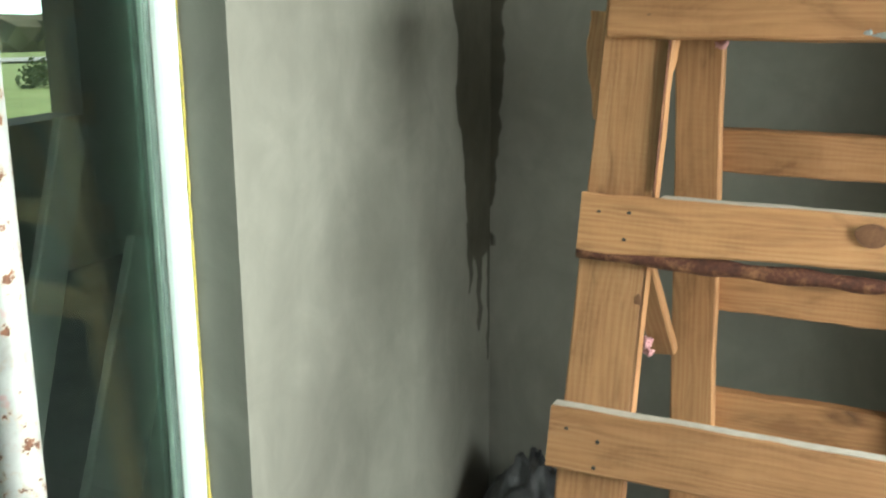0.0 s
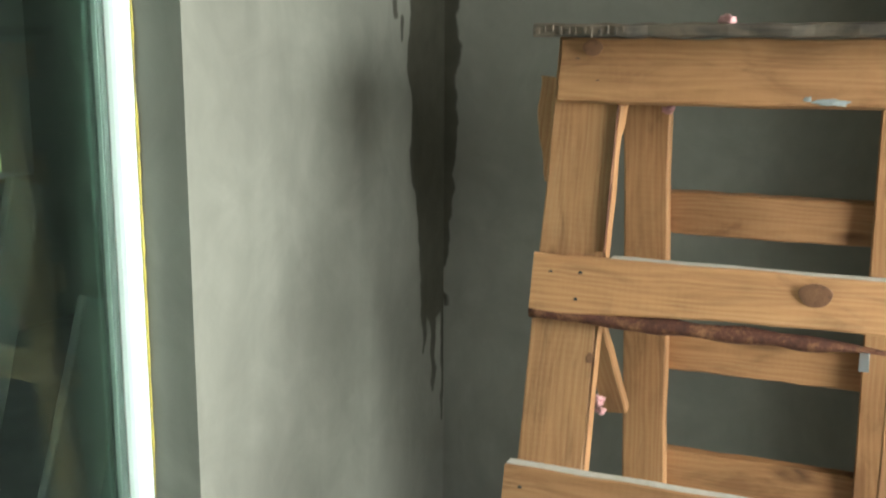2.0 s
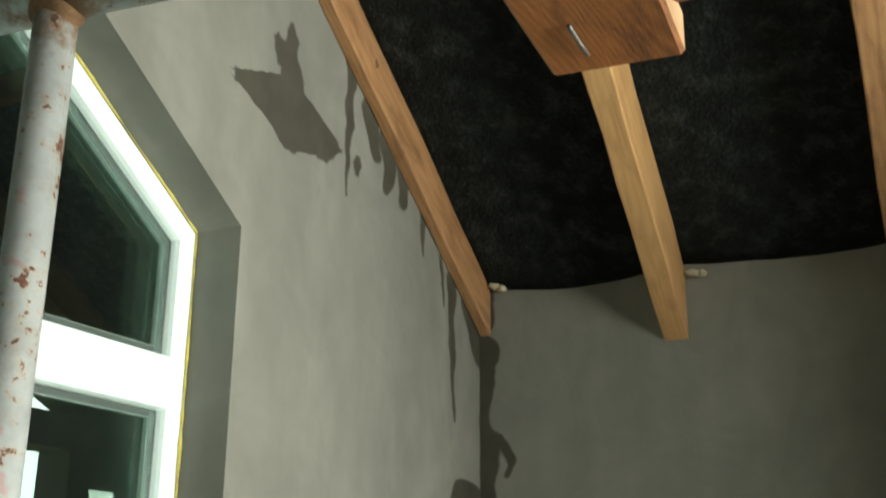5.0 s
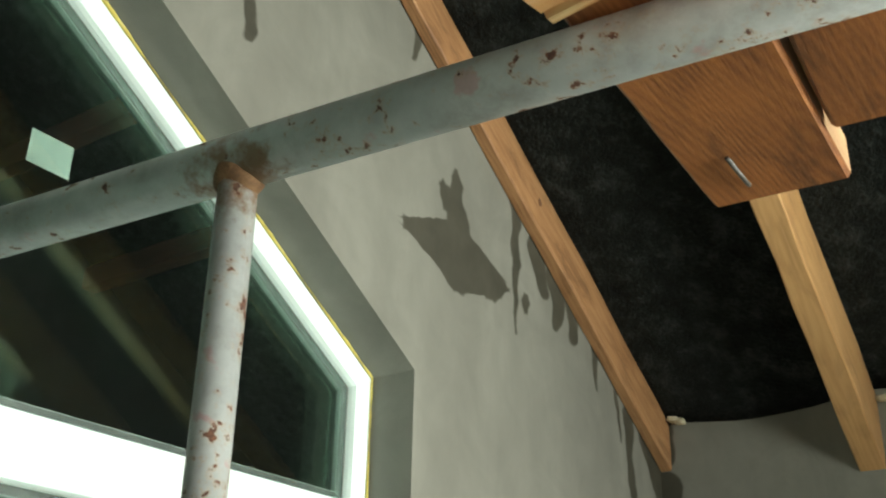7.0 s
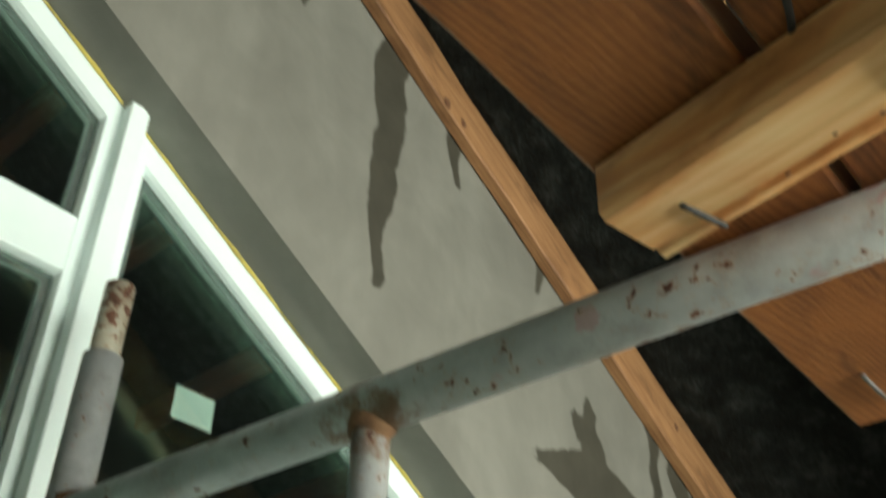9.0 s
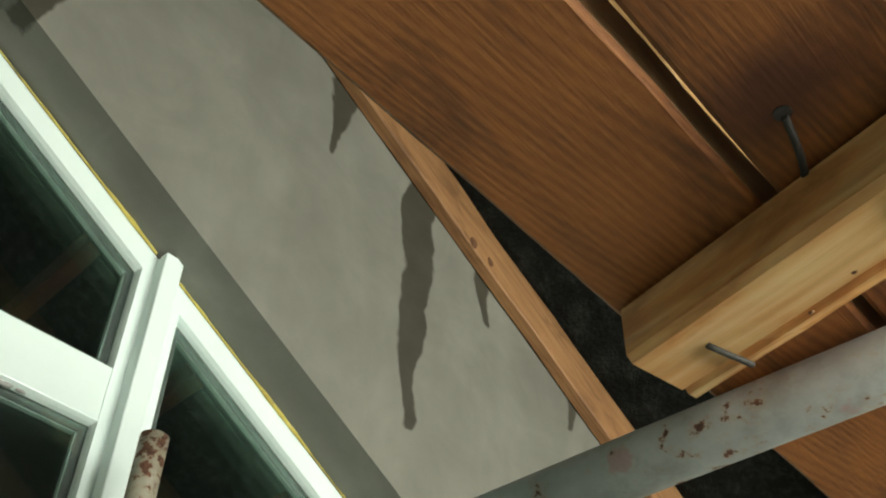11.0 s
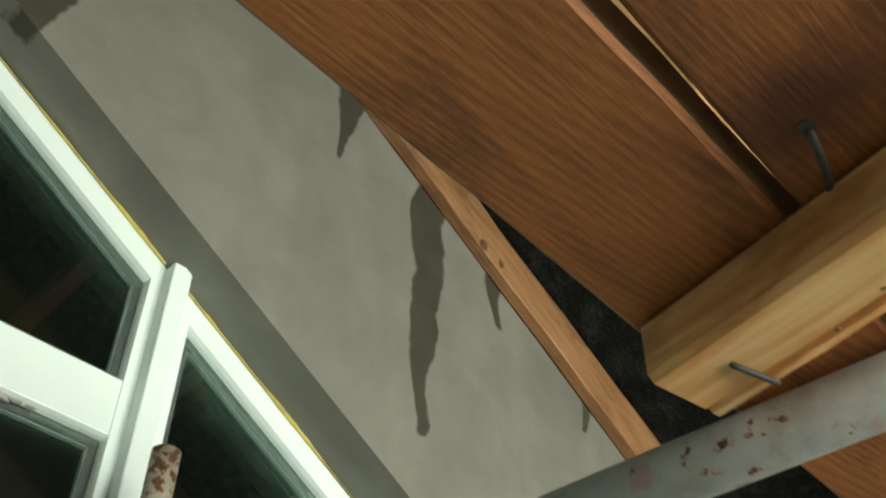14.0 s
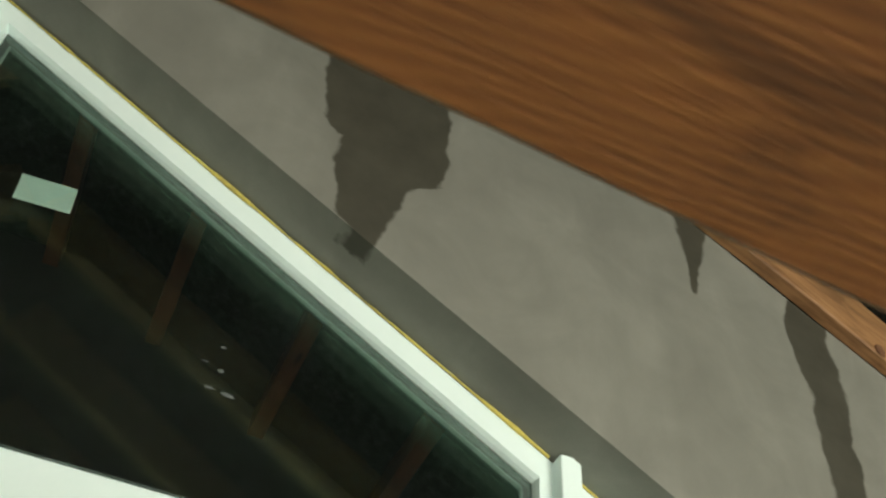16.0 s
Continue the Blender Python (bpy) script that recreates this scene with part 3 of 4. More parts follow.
def rafter(x_eaves, x_ridge, width, low, material, label, seed, south=False):
    """A rafter from the eaves wall to the ridge; low is the height of its underside at the wall."""
    deep = 0.150
    n_off = Vector((0, SLOPE, 1)).normalized() * (deep / 2)
    p0, p1 = Vector((x_eaves, 0, low)) + n_off, Vector((x_ridge, RIDGE, low - SLOPE * RIDGE)) + n_off
    p0 -= (p1 - p0).normalized() * (0 if south else EAVES * 1.19)
    if south:
        p0, p1 = [Vector((p.x, 2 * RIDGE - p.y, p.z)) for p in (p0, p1)]
    ob = board("rafter", p0, p1, width, deep, (1, 0, 0), material, None, seed, steps=30, wear=0.002, bevel=0.003)
    return tagged(ob, label, "rafter", "roof rafters")


rafter(0.016, 0.016, 0.030, 2.295, PINE_RED, "orange-brown sawn rafter board against the plastered gable wall", 11)
rafter(0.5100, 0.609, 0.058, 2.240, PINE_PALE, "pale sawn pine rafter under black felt", 12)
for k in range(2, 7):
    rafter(0.53 + 0.497 * (k - 1), 0.58 + 0.497 * (k - 1), 0.058, 2.245, PINE_RED, "reddish-brown sawn pine rafter under black felt", 20 + k)
for k in range(0, 7):
    rafter(0.05 + 0.497 * k, 0.05 + 0.497 * k, 0.058, 2.245, PINE_RED, "reddish-brown sawn pine rafter under black felt", 40 + k, True)

wall_rafter = bpy.data.objects["rafter"]
for k, (y, d, s) in enumerate(((-1.375, 0.012, 1.0), (-1.325, 0.020, 0.8), (-0.62, 0.060, 0.9), (-2.16, 0.045, 1.0), (-1.86, 0.085, 0.7))):
    part("knot", lump((0.0305, y, 2.295 - SLOPE * y + d * 1.19), (0.0016, 0.010 * s, 0.014 * s), k + 31, 0.3, 2), KNOT, wall_rafter, "dark knot in the rafter", None, True)
for k, (x, z, sx) in enumerate(((0.050, 2.412, 0.016), (0.072, 2.404, 0.014), (0.046, 2.440, 0.012), (0.562, 2.386, 0.020), (0.585, 2.384, 0.012))):
    tagged(mesh_object("foam_blob", lump((x, -0.008, z), (sx, 0.012, 0.009), k + 1, 0.5, 2), CREAM, smooth=True), "small cream blob of foam beside a rafter end", "foam", "foam blobs")


# ---- windows in the gable wall ----
FACE, BACK = -0.095, -0.153
FRAME_W, BEAD_W = 0.039, 0.004


def window_unit(name, poly, bars, label):
    unit = thing(name, (FACE, sum(p[0] for p in poly) / len(poly), min(p[1] for p in poly)), label, "window", kind="structure")
    hole = inset(poly, FRAME_W)
    part("edge_strip", ring(poly, inset(poly, 0.0035), FACE - 0.001, FACE - 0.001, FACE - 0.0525), PVC, unit)
    part("edge_groove", ring(inset(poly, 0.0035), inset(poly, 0.005), FACE - 0.004, FACE - 0.004, FACE - 0.0525), GASKET, unit, "narrow grey groove along the frame")
    part("window_frame", ring(inset(poly, 0.005), hole, FACE, FACE - 0.001, FACE - 0.0525), PVC, unit)
    part("outer_frame", ring(poly, inset(poly, FRAME_W - 0.010), FACE - 0.053, FACE - 0.053, BACK), PVC, unit)
    cuts = [hole]
    for z0, z1 in bars:
        y0, y1 = min(p[0] for p in hole), max(p[0] for p in hole)
        part("transom", block(BACK, FACE - 0.0015, y0, y1, z0, z1, 0.002), PVC, unit)
        rest = cuts.pop()
        cuts += [cut(rest, z1, True), cut(rest, z0, False)]
    for p in cuts:
        lip, bead = inset(p, 0.0025), inset(p, BEAD_W)
        part("glazing_bead", ring(p, lip, FACE - 0.002, FACE - 0.0095, FACE - 0.0275), PVC, unit)
        part("gasket", ring(lip, inset(p, 0.0030), FACE - 0.0110, FACE - 0.0110, FACE - 0.0275), GASKET, unit, "grey rubber glazing gasket")
        part("inner_bead", ring(inset(p, 0.0030), bead, FACE - 0.0105, FACE - 0.0165, FACE - 0.0170), PVC, unit)
        mid = inset(p, 0.0155)
        part("spacer", ring(inset(p, 0.001), mid, FACE - 0.0215, FACE - 0.0215, FACE - 0.0330), SPACER, unit, "dark spacer between the panes")
        part("spacer_edge", ring(mid, inset(p, 0.0175), FACE - 0.0240, FACE - 0.0240, FACE - 0.0330), SPACER_EDGE, unit, "greenish sealant line between the panes")
        part("inner_seal", ring(inset(p, 0.001), inset(p, 0.010), FACE - 0.0375, FACE - 0.0375, FACE - 0.0470), SPACER, unit, "dark seal behind the glass")
        for x in (FACE - 0.0210, FACE - 0.0370):
            pane = part("pane", sheet(inset(p, 0.0015), x, x + 0.003), GLASS, unit, "greenish window glass")
            pane.visible_shadow = False
    return unit


def top_z(y):
    return OPEN_Z - 0.003 + OPEN_SLOPE * (abs(RIDGE - OPEN_Y) - abs(y - RIDGE))


Y1, Y2, Y3 = OPEN_Y - 0.004, -1.953, RIDGE
right_unit = [(Y1, 0.083), (Y1, top_z(Y1) - 0.002), (Y2, top_z(Y2) - 0.002), (Y2, 0.083)]
mid_unit = [(Y2 - 0.002, 0.083), (Y2 - 0.002, top_z(Y2) - 0.002), (Y3, top_z(Y3) - 0.002), (Y3, 0.083)]
window_unit("window_1", right_unit, [(1.946, 2.032)], "white plastic window with a sloping head, double glazed")
tall_window = window_unit("window_2", mid_unit, [(2.502, 2.594)], "tall white plastic window with a sloping head and a transom")
mirror = lambda poly: [(2 * RIDGE - 0.004 - y, z) for y, z in poly]
window_unit("window_3", mirror(mid_unit), [(2.502, 2.594)], "tall white plastic window with a sloping head and a transom")
window_unit("window_4", mirror(right_unit), [(1.946, 2.032)], "white plastic window with a sloping head, double glazed")


def cover_strip(y, z1):
    bm = block(FACE, FACE + 0.028, y - 0.021, y + 0.013, 0.083, z1, 0.0)
    bmesh.ops.bevel(bm, geom=[e for e in bm.edges if abs(e.verts[0].co.z - e.verts[1].co.z) > 0.5 and e.verts[0].co.x > FACE + 0.02], offset=0.003, segments=2, affect="EDGES", profile=0.5)
    return tagged(mesh_object("trim", bm, PVC), "white plastic cover strip between two windows", "trim", kind="structure")


cover_strip(-1.953, top_z(-1.953) + 0.004)
cover_strip(RIDGE - 0.002, top_z(RIDGE) - 0.03)
cover_strip(2 * RIDGE - 0.004 + 1.953, top_z(-1.953) - 0.01)


def foam_seam(p0, p1, seed):
    """A bead of mounting foam that squeezes out unevenly between frame and reveal."""
    rng = random.Random(seed)
    length = math.dist(p0, p1)
    n = int(length / 0.012)
    bm = bmesh.new()
    rows = []
    for i in range(n + 1):
        u = i / n
        y, z = p0[0] + (p1[0] - p0[0]) * u, p0[1] + (p1[1] - p0[1]) * u
        r = 0.0020 + 0.0034 * noise.noise((u * length * 7, seed, 0)) + 0.0018 * noise.noise((u * length * 40, seed, 5))
        r = max(0.0004, r)
        x = FACE + 0.001
        ny, nz = -(p1[1] - p0[1]) / length, (p1[0] - p0[0]) / length
        rows.append([bm.verts.new((x + r * 1.1 * math.sin(a), y + ny * r * math.cos(a), z + nz * r * math.cos(a))) for a in np.linspace(0, 2 * math.pi, 7)[:-1]])
    for a, b in zip(rows, rows[1:]):
        for k in range(6):
            bm.faces.new((a[k], a[(k + 1) % 6], b[(k + 1) % 6], b[k]))
    bm.faces.new(rows[0][::-1])
    bm.faces.new(rows[-1])
    return bm


for k, (a, b) in enumerate((((OPEN_Y - 0.003, 0.1), (OPEN_Y - 0.003, OPEN_Z)), ((OPEN_Y - 0.003, OPEN_Z), (-1.935, top_z(-1.935))), ((-1.978, top_z(-1.978)), (RIDGE, top_z(RIDGE) - 0.003)))):
    tagged(mesh_object("foam_seam", foam_seam(a, b, k + 3), FOAM, smooth=True), "thin yellow line of mounting foam along the white window frame", "foam seam", "foam seams", "structure")


def sticker(y, z, w, h, turn):
    bm = bmesh.new()
    bmesh.ops.create_cube(bm, size=1, matrix=Matrix.Diagonal((0.0008, w, h, 1)))
    ob = mesh_object("sticker", bm, PAPER, pose(FACE - 0.0225, y, z, turn, 0, 0))
    return tagged(ob, "blank pale paper sticker on window glass", "sticker", "window stickers")


sticker(-1.182, 1.766, 0.052, 0.073, 0)
sticker(-1.7395, 2.401, 0.070, 0.052, 0)
sticker(-2.774, 3.033, 0.080, 0.054, 4)

SMUDGE = mottled("dried_splash", [(0.05, 0.058, 0.055), (0.13, 0.142, 0.137)], 90.0, 0.8)
for k, (y, z, ry, rz) in enumerate(((-2.449, 2.777, 0.009, 0.0045), (-2.476, 2.781, 0.007, 0.0030), (-2.466, 2.814, 0.005, 0.0030), (-2.471, 2.855, 0.004, 0.0022), (-2.490, 2.822, 0.006, 0.0014))):
    part("smudge", lump((FACE - 0.0177, y, z), (0.0006, ry, rz), k + 81, 0.6, 2), SMUDGE, tall_window, "pale dried splash on the glass", None, True)
for k, (y, z, r) in enumerate(((-2.150, 2.495, 0.010), (-2.128, 2.498, 0.007), (-2.172, 2.497, 0.006), (-2.105, 2.499, 0.005), (-2.215, 2.499, 0.005))):
    tagged(mesh_object("mortar_crumb", lump((FACE - 0.012, y, z), (r * 0.7, r * 1.6, r * 0.6), k + 51, 0.6, 2), GASKET, smooth=True), "grey crumb of mortar stuck under a white window bar", "mortar", "mortar crumbs")

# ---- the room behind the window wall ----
# plaster coloured darker than it is, to put the room's dimness into the walls
DARK_WALL = mottled("darkened_dim_room_wall", [(0.07, 0.062, 0.054), (0.11, 0.10, 0.09)], 3.0, 0.9)
FAR = -3.55
tagged(mesh_object("floor_inner", block(FAR, -0.172, 2 * RIDGE, 2.9, -0.12, 0), CONCRETE), "dark concrete floor of the room behind the windows", "floor", kind="structure")
inner = [(2.9, 0), (2.9, 2.7), (RIDGE, 2.7 + 0.6 * (2.9 - RIDGE)), (2 * RIDGE, 2.7 + 0.6 * (2.9 - RIDGE)), (2 * RIDGE, 0)]
low_gap = [(2.25, 0.885), (2.25, 2.424), (0.75, 2.424), (0.75, 0.885)]
top_gap = [(2.34, 2.625), (2.34, 2.655), (1.44, 3.06), (0.75, 3.06), (0.75, 2.615)]
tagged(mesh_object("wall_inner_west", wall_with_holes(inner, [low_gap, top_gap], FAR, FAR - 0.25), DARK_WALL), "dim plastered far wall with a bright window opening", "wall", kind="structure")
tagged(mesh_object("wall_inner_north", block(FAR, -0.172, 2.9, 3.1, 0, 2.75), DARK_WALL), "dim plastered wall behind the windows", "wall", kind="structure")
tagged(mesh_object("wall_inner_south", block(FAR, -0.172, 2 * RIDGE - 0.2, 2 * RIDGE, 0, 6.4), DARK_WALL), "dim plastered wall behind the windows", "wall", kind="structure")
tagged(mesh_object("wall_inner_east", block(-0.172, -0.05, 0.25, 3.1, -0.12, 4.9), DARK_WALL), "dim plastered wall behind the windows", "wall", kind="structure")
bm = bmesh.new()
zs = 2.7 + 0.6 * (2.9 - RIDGE)
lower = [bm.verts.new(c) for c in ((FAR - 0.25, 3.1, 2.58), (-0.0, 3.1, 2.58), (-0.0, RIDGE, zs), (FAR - 0.25, RIDGE, zs))]
flat = [bm.verts.new(c) for c in ((-0.0, 2 * RIDGE - 0.2, zs), (FAR - 0.25, 2 * RIDGE - 0.2, zs))]
bm.faces.new(lower)
bm.faces.new((lower[3], lower[2], flat[0], flat[1]))
made = bmesh.ops.extrude_face_region(bm, geom=bm.faces[:])
bmesh.ops.translate(bm, verts=[g for g in made["geom"] if isinstance(g, bmesh.types.BMVert)], vec=(0, 0, 0.2))
tagged(mesh_object("ceiling_inner", bm, FELT), "black felt roof of the room behind the windows", "ceiling", kind="structure")
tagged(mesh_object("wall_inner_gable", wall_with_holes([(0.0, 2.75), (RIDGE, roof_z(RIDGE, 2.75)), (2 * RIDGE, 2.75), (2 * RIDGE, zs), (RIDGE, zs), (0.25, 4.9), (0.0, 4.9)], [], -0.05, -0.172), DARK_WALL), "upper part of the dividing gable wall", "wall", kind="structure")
for k in range(7):
    y = -3.16 + 0.655 * k
    z = min(zs - 0.01, 2.57 + 0.595 * (3.1 - y)) - 0.06
    tagged(board("purlin", (FAR, y, z), (-0.18, y, z), 0.085, 0.12, (0, 1, 0), PURLIN, None, 90 + k, steps=12), "reddish-brown roof timber behind the window glass", "purlin", "roof timbers behind the windows")
SHEET = mottled("pale_building_board", [(0.075, 0.085, 0.078), (0.105, 0.12, 0.11)], 12.0, 0.85)
board("leaning_board", (-0.62, -1.200, 0.022), (-0.62, -0.760, 1.362), 0.085, 0.024, (0, 1, 0), SHEET, None, 77)
board("leaning_board", (-0.50, -1.075, 0.036), (-0.50, -0.665, 1.095), 0.170, 0.024, (0, 1, 0), SHEET, None, 78)
for name in ("leaning_board", "leaning_board.001"):
    tagged(bpy.data.objects[name], "grey dusty building board leaning behind the window glass", "board", "boards behind the window")

# ---- outside, seen through the far window ----
def ground_z(x, y):
    """The house stands on a hillside that falls away to a plain."""
    return -0.2 - 0.055 * max(0.0, min(math.hypot(x, y) - 8, 900))


def terrain():
    bm = bmesh.new()
    n = 90
    rows = []
    for i in range(n + 1):
        row = []
        for j in range(n + 1):
            u, v = (i / n * 2 - 1), (j / n * 2 - 1)
            x, y = 1500 * u * abs(u) ** 1.5, 1500 * v * abs(v) ** 1.5
            row.append(bm.verts.new((x, y, ground_z(x, y))))
        rows.append(row)
    for i in range(n):
        for j in range(n):
            bm.faces.new((rows[i][j], rows[i + 1][j], rows[i + 1][j + 1], rows[i][j + 1]))
    return bm


tagged(mesh_object("ground", terrain(), GRASS, smooth=True), "bright green meadow sloping down to a plain", "ground", kind="structure")


def strip(name, material, dist, deep, z, label, category, kind):
    """A long band of ground across the view from the far window."""
    way = Vector((-0.72, 0.69, 0)).normalized()
    side = Vector((way.y, -way.x, 0))
    bm = bmesh.new()
    n = 40
    a, b = [], []
    for i in range(n + 1):
        s = (i / n - 0.5) * dist * 3
        wob = noise.noise((s * 0.05, dist, 0)) * deep * 0.3
        for row, d in ((a, dist), (b, dist + deep)):
            p = way * (d + wob) + side * s
            row.append(bm.verts.new((p.x, p.y, ground_z(p.x, p.y) + z)))
    for i in range(n):
        bm.faces.new((a[i], a[i + 1], b[i + 1], b[i]))
    made = bmesh.ops.extrude_face_region(bm, geom=bm.faces[:])
    bmesh.ops.translate(bm, verts=[g for g in made["geom"] if isinstance(g, bmesh.types.BMVert)], vec=(0, 0, 0.05))
    return tagged(mesh_object(name, bm, material), label, category, kind=kind)


strip("field", ROADDUST, 78, 24.0, 0.10, "pale bare field beyond the meadow", "field", "structure")


def woodland():
    bm = bmesh.new()
    rng = random.Random(5)
    way = Vector((-0.72, 0.69, 0)).normalized()
    side = Vector((way.y, -way.x, 0))
    for k in range(70):
        p = way * rng.uniform(190, 240) + side * (k - 35) * 5.5
        base = bmesh.ops.create_icosphere(bm, subdivisions=2, radius=1)["verts"]
        size = rng.uniform(2.5, 4.5)
        for v in base:
            d = 1 + 0.45 * noise.noise(v.co * 2.3 + Vector((k, 0, 0)))
            v.co = Vector((p.x + v.co.x * size * 1.5 * d, p.y + v.co.y * size * 1.5 * d, ground_z(p.x, p.y) + (v.co.z + 0.5) * size * d))
    return bm


tagged(mesh_object("far_woods", woodland(), WOODS), "low brownish treeline on the horizon", "woods", kind="stuff")


def sky_backdrop():
    """Bright overcast sky low over the horizon, beyond the woods."""
    n = Nodes("bright_overcast_sky")
    n.bsdf.inputs["Base Color"].default_value = (0, 0, 0, 1)
    n.bsdf.inputs["Emission Color"].default_value = (0.86, 1.0, 0.97, 1)
    n.bsdf.inputs["Emission Strength"].default_value = 2.6
    way = Vector((-0.72, 0.69, 0)).normalized()
    side = Vector((way.y, -way.x, 0))
    bm = bmesh.new()
    low, high = [], []
    for i in range(25):
        p = way * 900 + side * (i - 12) * 75
        low.append(bm.verts.new((p.x, p.y, -70)))
        high.append(bm.verts.new((p.x, p.y, 420)))
    for i in range(24):
        bm.faces.new((low[i], low[i + 1], high[i + 1], high[i]))
    return tagged(mesh_object("backdrop", bm, n.mat), "bright white overcast sky beyond the woods", "sky", kind="structure")


sky_backdrop()


def shrub(at, size, seed):
    rng = random.Random(seed)
    sh = thing("shrub", at, "small green shrub in the meadow", "shrub")
    bm = bmesh.new()
    for k in range(420):
        d = Vector((rng.gauss(0, 1), rng.gauss(0, 1), rng.gauss(0, 1))).normalized() * rng.uniform(0.45, 1) * size
        c = Vector(at) + Vector((d.x, d.y, abs(d.z) * 1.2))
        u = Vector((rng.gauss(0, 1), rng.gauss(0, 1), rng.gauss(0, 1))).normalized() * size * 0.09
        w = u.orthogonal().normalized() * size * 0.06
        bm.faces.new([bm.verts.new(c + q) for q in (u, w, -u, -w)])
    part("crown", bm, LEAF, sh)
    part("stem", rod(at, Vector(at) + Vector((0, 0, size)), 0.03, 8), GREY_WOOD, sh)


shrub((-24.0, 21.5, ground_z(-24.0, 21.5)), 0.8, 3)

# ---- the scaffold ----
TUBE_R = 0.0242


def scaffold_frame(dy, label):
    f = thing("scaffold_frame", (0.053, -1.98 + dy, 0), label, "scaffold", "scaffold frames")
    z = 2.106
    a, b = Vector((0.053, -1.980 + dy, z)), Vector((1.55, -1.851 + dy, z))
    at = lambda x: a + (b - a) * ((x - a.x) / (b.x - a.x))
    for end in (a, b):
        part("standard", rod((end.x, end.y, 0.008), (end.x, end.y, 2.31), TUBE_R, 28), TUBE, f, "", None, True)
        part("spigot", rod((end.x, end.y, 2.31), (end.x, end.y, 2.413), 0.0185, 24), TUBE_WORN, f, "narrower rusty tube end", None, True)
        part("base_plate", block(end.x - 0.06, end.x + 0.06, end.y - 0.06, end.y + 0.06, 0, 0.008), STEEL, f)
    part("top_rail", rod(a, b, TUBE_R, 28), TUBE, f, "", None, True)
    low = Vector((0, 0, 0.35 - z))
    part("bottom_rail", rod(a + low, b + low, TUBE_R * 0.7, 20), TUBE, f, "", None, True)
    m = at(0.493)
    part("strut", rod((m.x, m.y, 0.35), (m.x, m.y, z), 0.0168, 24), TUBE, f, "", None, True)
    bead = bmesh.new()
    rows = []
    for r, dz in ((0.0160, -0.0090), (0.0185, -0.0060), (0.0215, -0.0015), (0.0220, 0.0060)):
        row = []
        for k in range(28):
            ang = 2 * math.pi * k / 28
            c, sn = math.cos(ang), math.sin(ang)
            rise = TUBE_R - math.sqrt(max(0, TUBE_R ** 2 - (0.0168 * sn) ** 2))
            q = r * (1 + 0.07 * noise.noise((c * 2.5, sn * 2.5, dz * 200)))
            row.append(bead.verts.new((m.x + q * c, m.y + q * sn, z - TUBE_R + rise + dz)))
        rows.append(row)
    for lo, hi in zip(rows, rows[1:]):
        for k in range(28):
            bead.faces.new((lo[k], lo[(k + 1) % 28], hi[(k + 1) % 28], hi[k]))
    part("weld", bead, WELD, f, "brown rusty weld", None, True)
    for end, s in ((a, 1), (b, -1)):
        part("weld", lump((end.x + s * TUBE_R, end.y, z), (0.008, 0.027, 0.027), 9, 0.3), WELD, f, "brown rusty weld", None, True)
    return f


scaffold_frame(0.0, "chipped pale grey steel scaffold frame with rust spots")
scaffold_frame(-1.45, "chipped pale grey steel scaffold frame carrying the planks")

PLANK_Z = 2.131


def plank(x0, y0, x1, y1, width, thick, seed, label):
    """A plank on the scaffold; (x, y) are the middle of its two ends. One edge is pale, its faces dark brown."""
    m, length = frame_axes((x0, y0, PLANK_Z + thick / 2), (x1, y1, PLANK_Z + thick / 2), (1, 0, 0))
    rng = random.Random(seed)
    bm = timber(length, width, thick, rng, 0.0006, 40, 0.004, lambda u, s: 0.001 * noise.noise((u * 6, s * 3, seed)))
    for f in bm.faces:
        c = f.calc_center_median()
        if c.y > width / 2 - 0.009 and c.z > -thick / 2 + 0.003:
            f.material_index = 1
    ob = mesh_object("plank", bm, [PLANK_WOOD, PLANK_EDGE], m)
    return tagged(ob, label, "plank", "scaffold planks")


plank(0.840, -1.590, 0.967, -3.6, 0.127, 0.045, 61, "dark brown rough plank lying on the scaffold tubes")
plank(0.969, -1.675, 1.125, -3.6, 0.112, 0.042, 62, "dark brown plank with an old nail, lying on the scaffold")


def bent_nail(p0, p1, seed, parent, radius=0.0022):
    part("nail", rod(p0, p1, radius, 10, 6, (0.001, 0.001, -0.001)), NAIL, parent, "bent grey steel nail", None, True)


cleat = thing("cleat", (0.80, -2.02, 2.086), "fresh pine batten nailed across the undersides of the planks", "batten")
board("batten", (0.819, -2.0275, 2.106), (1.30, -2.0975, 2.106), 0.055, 0.048, (0, 1, 0), CLEAT_WOOD, cleat, 71, bevel=0.005, steps=10, wear=0.0003)
board("split_edge", (0.822, -1.9925, 2.1065), (1.30, -2.0625, 2.1065), 0.0145, 0.046, (0, 1, 0), CLEAT_WOOD, cleat, 73, "pale strip split off along the batten", bevel=0.004, steps=16, wear=0.0006)
bent_nail((0.862, -2.034, 2.0808), (0.872, -1.998, 2.0803), 1, cleat, 0.0021)
bent_nail((1.016, -2.076, 2.0800), (1.010, -2.042, 2.0800), 2, cleat, 0.0020)
for k, (x, y) in enumerate(((0.925, -2.016), (0.962, -2.030), (1.050, -2.048), (0.990, -2.028))):
    part("knot", lump((x, y, 2.0822), (0.0020, 0.0016, 0.0008), k + 61, 0.3, 2), KNOT, cleat, "small dark pin knot", None, True)
loose = thing("old_nail", (0.98, -2.12, PLANK_Z), "long dark nail clenched under a plank", "nail")
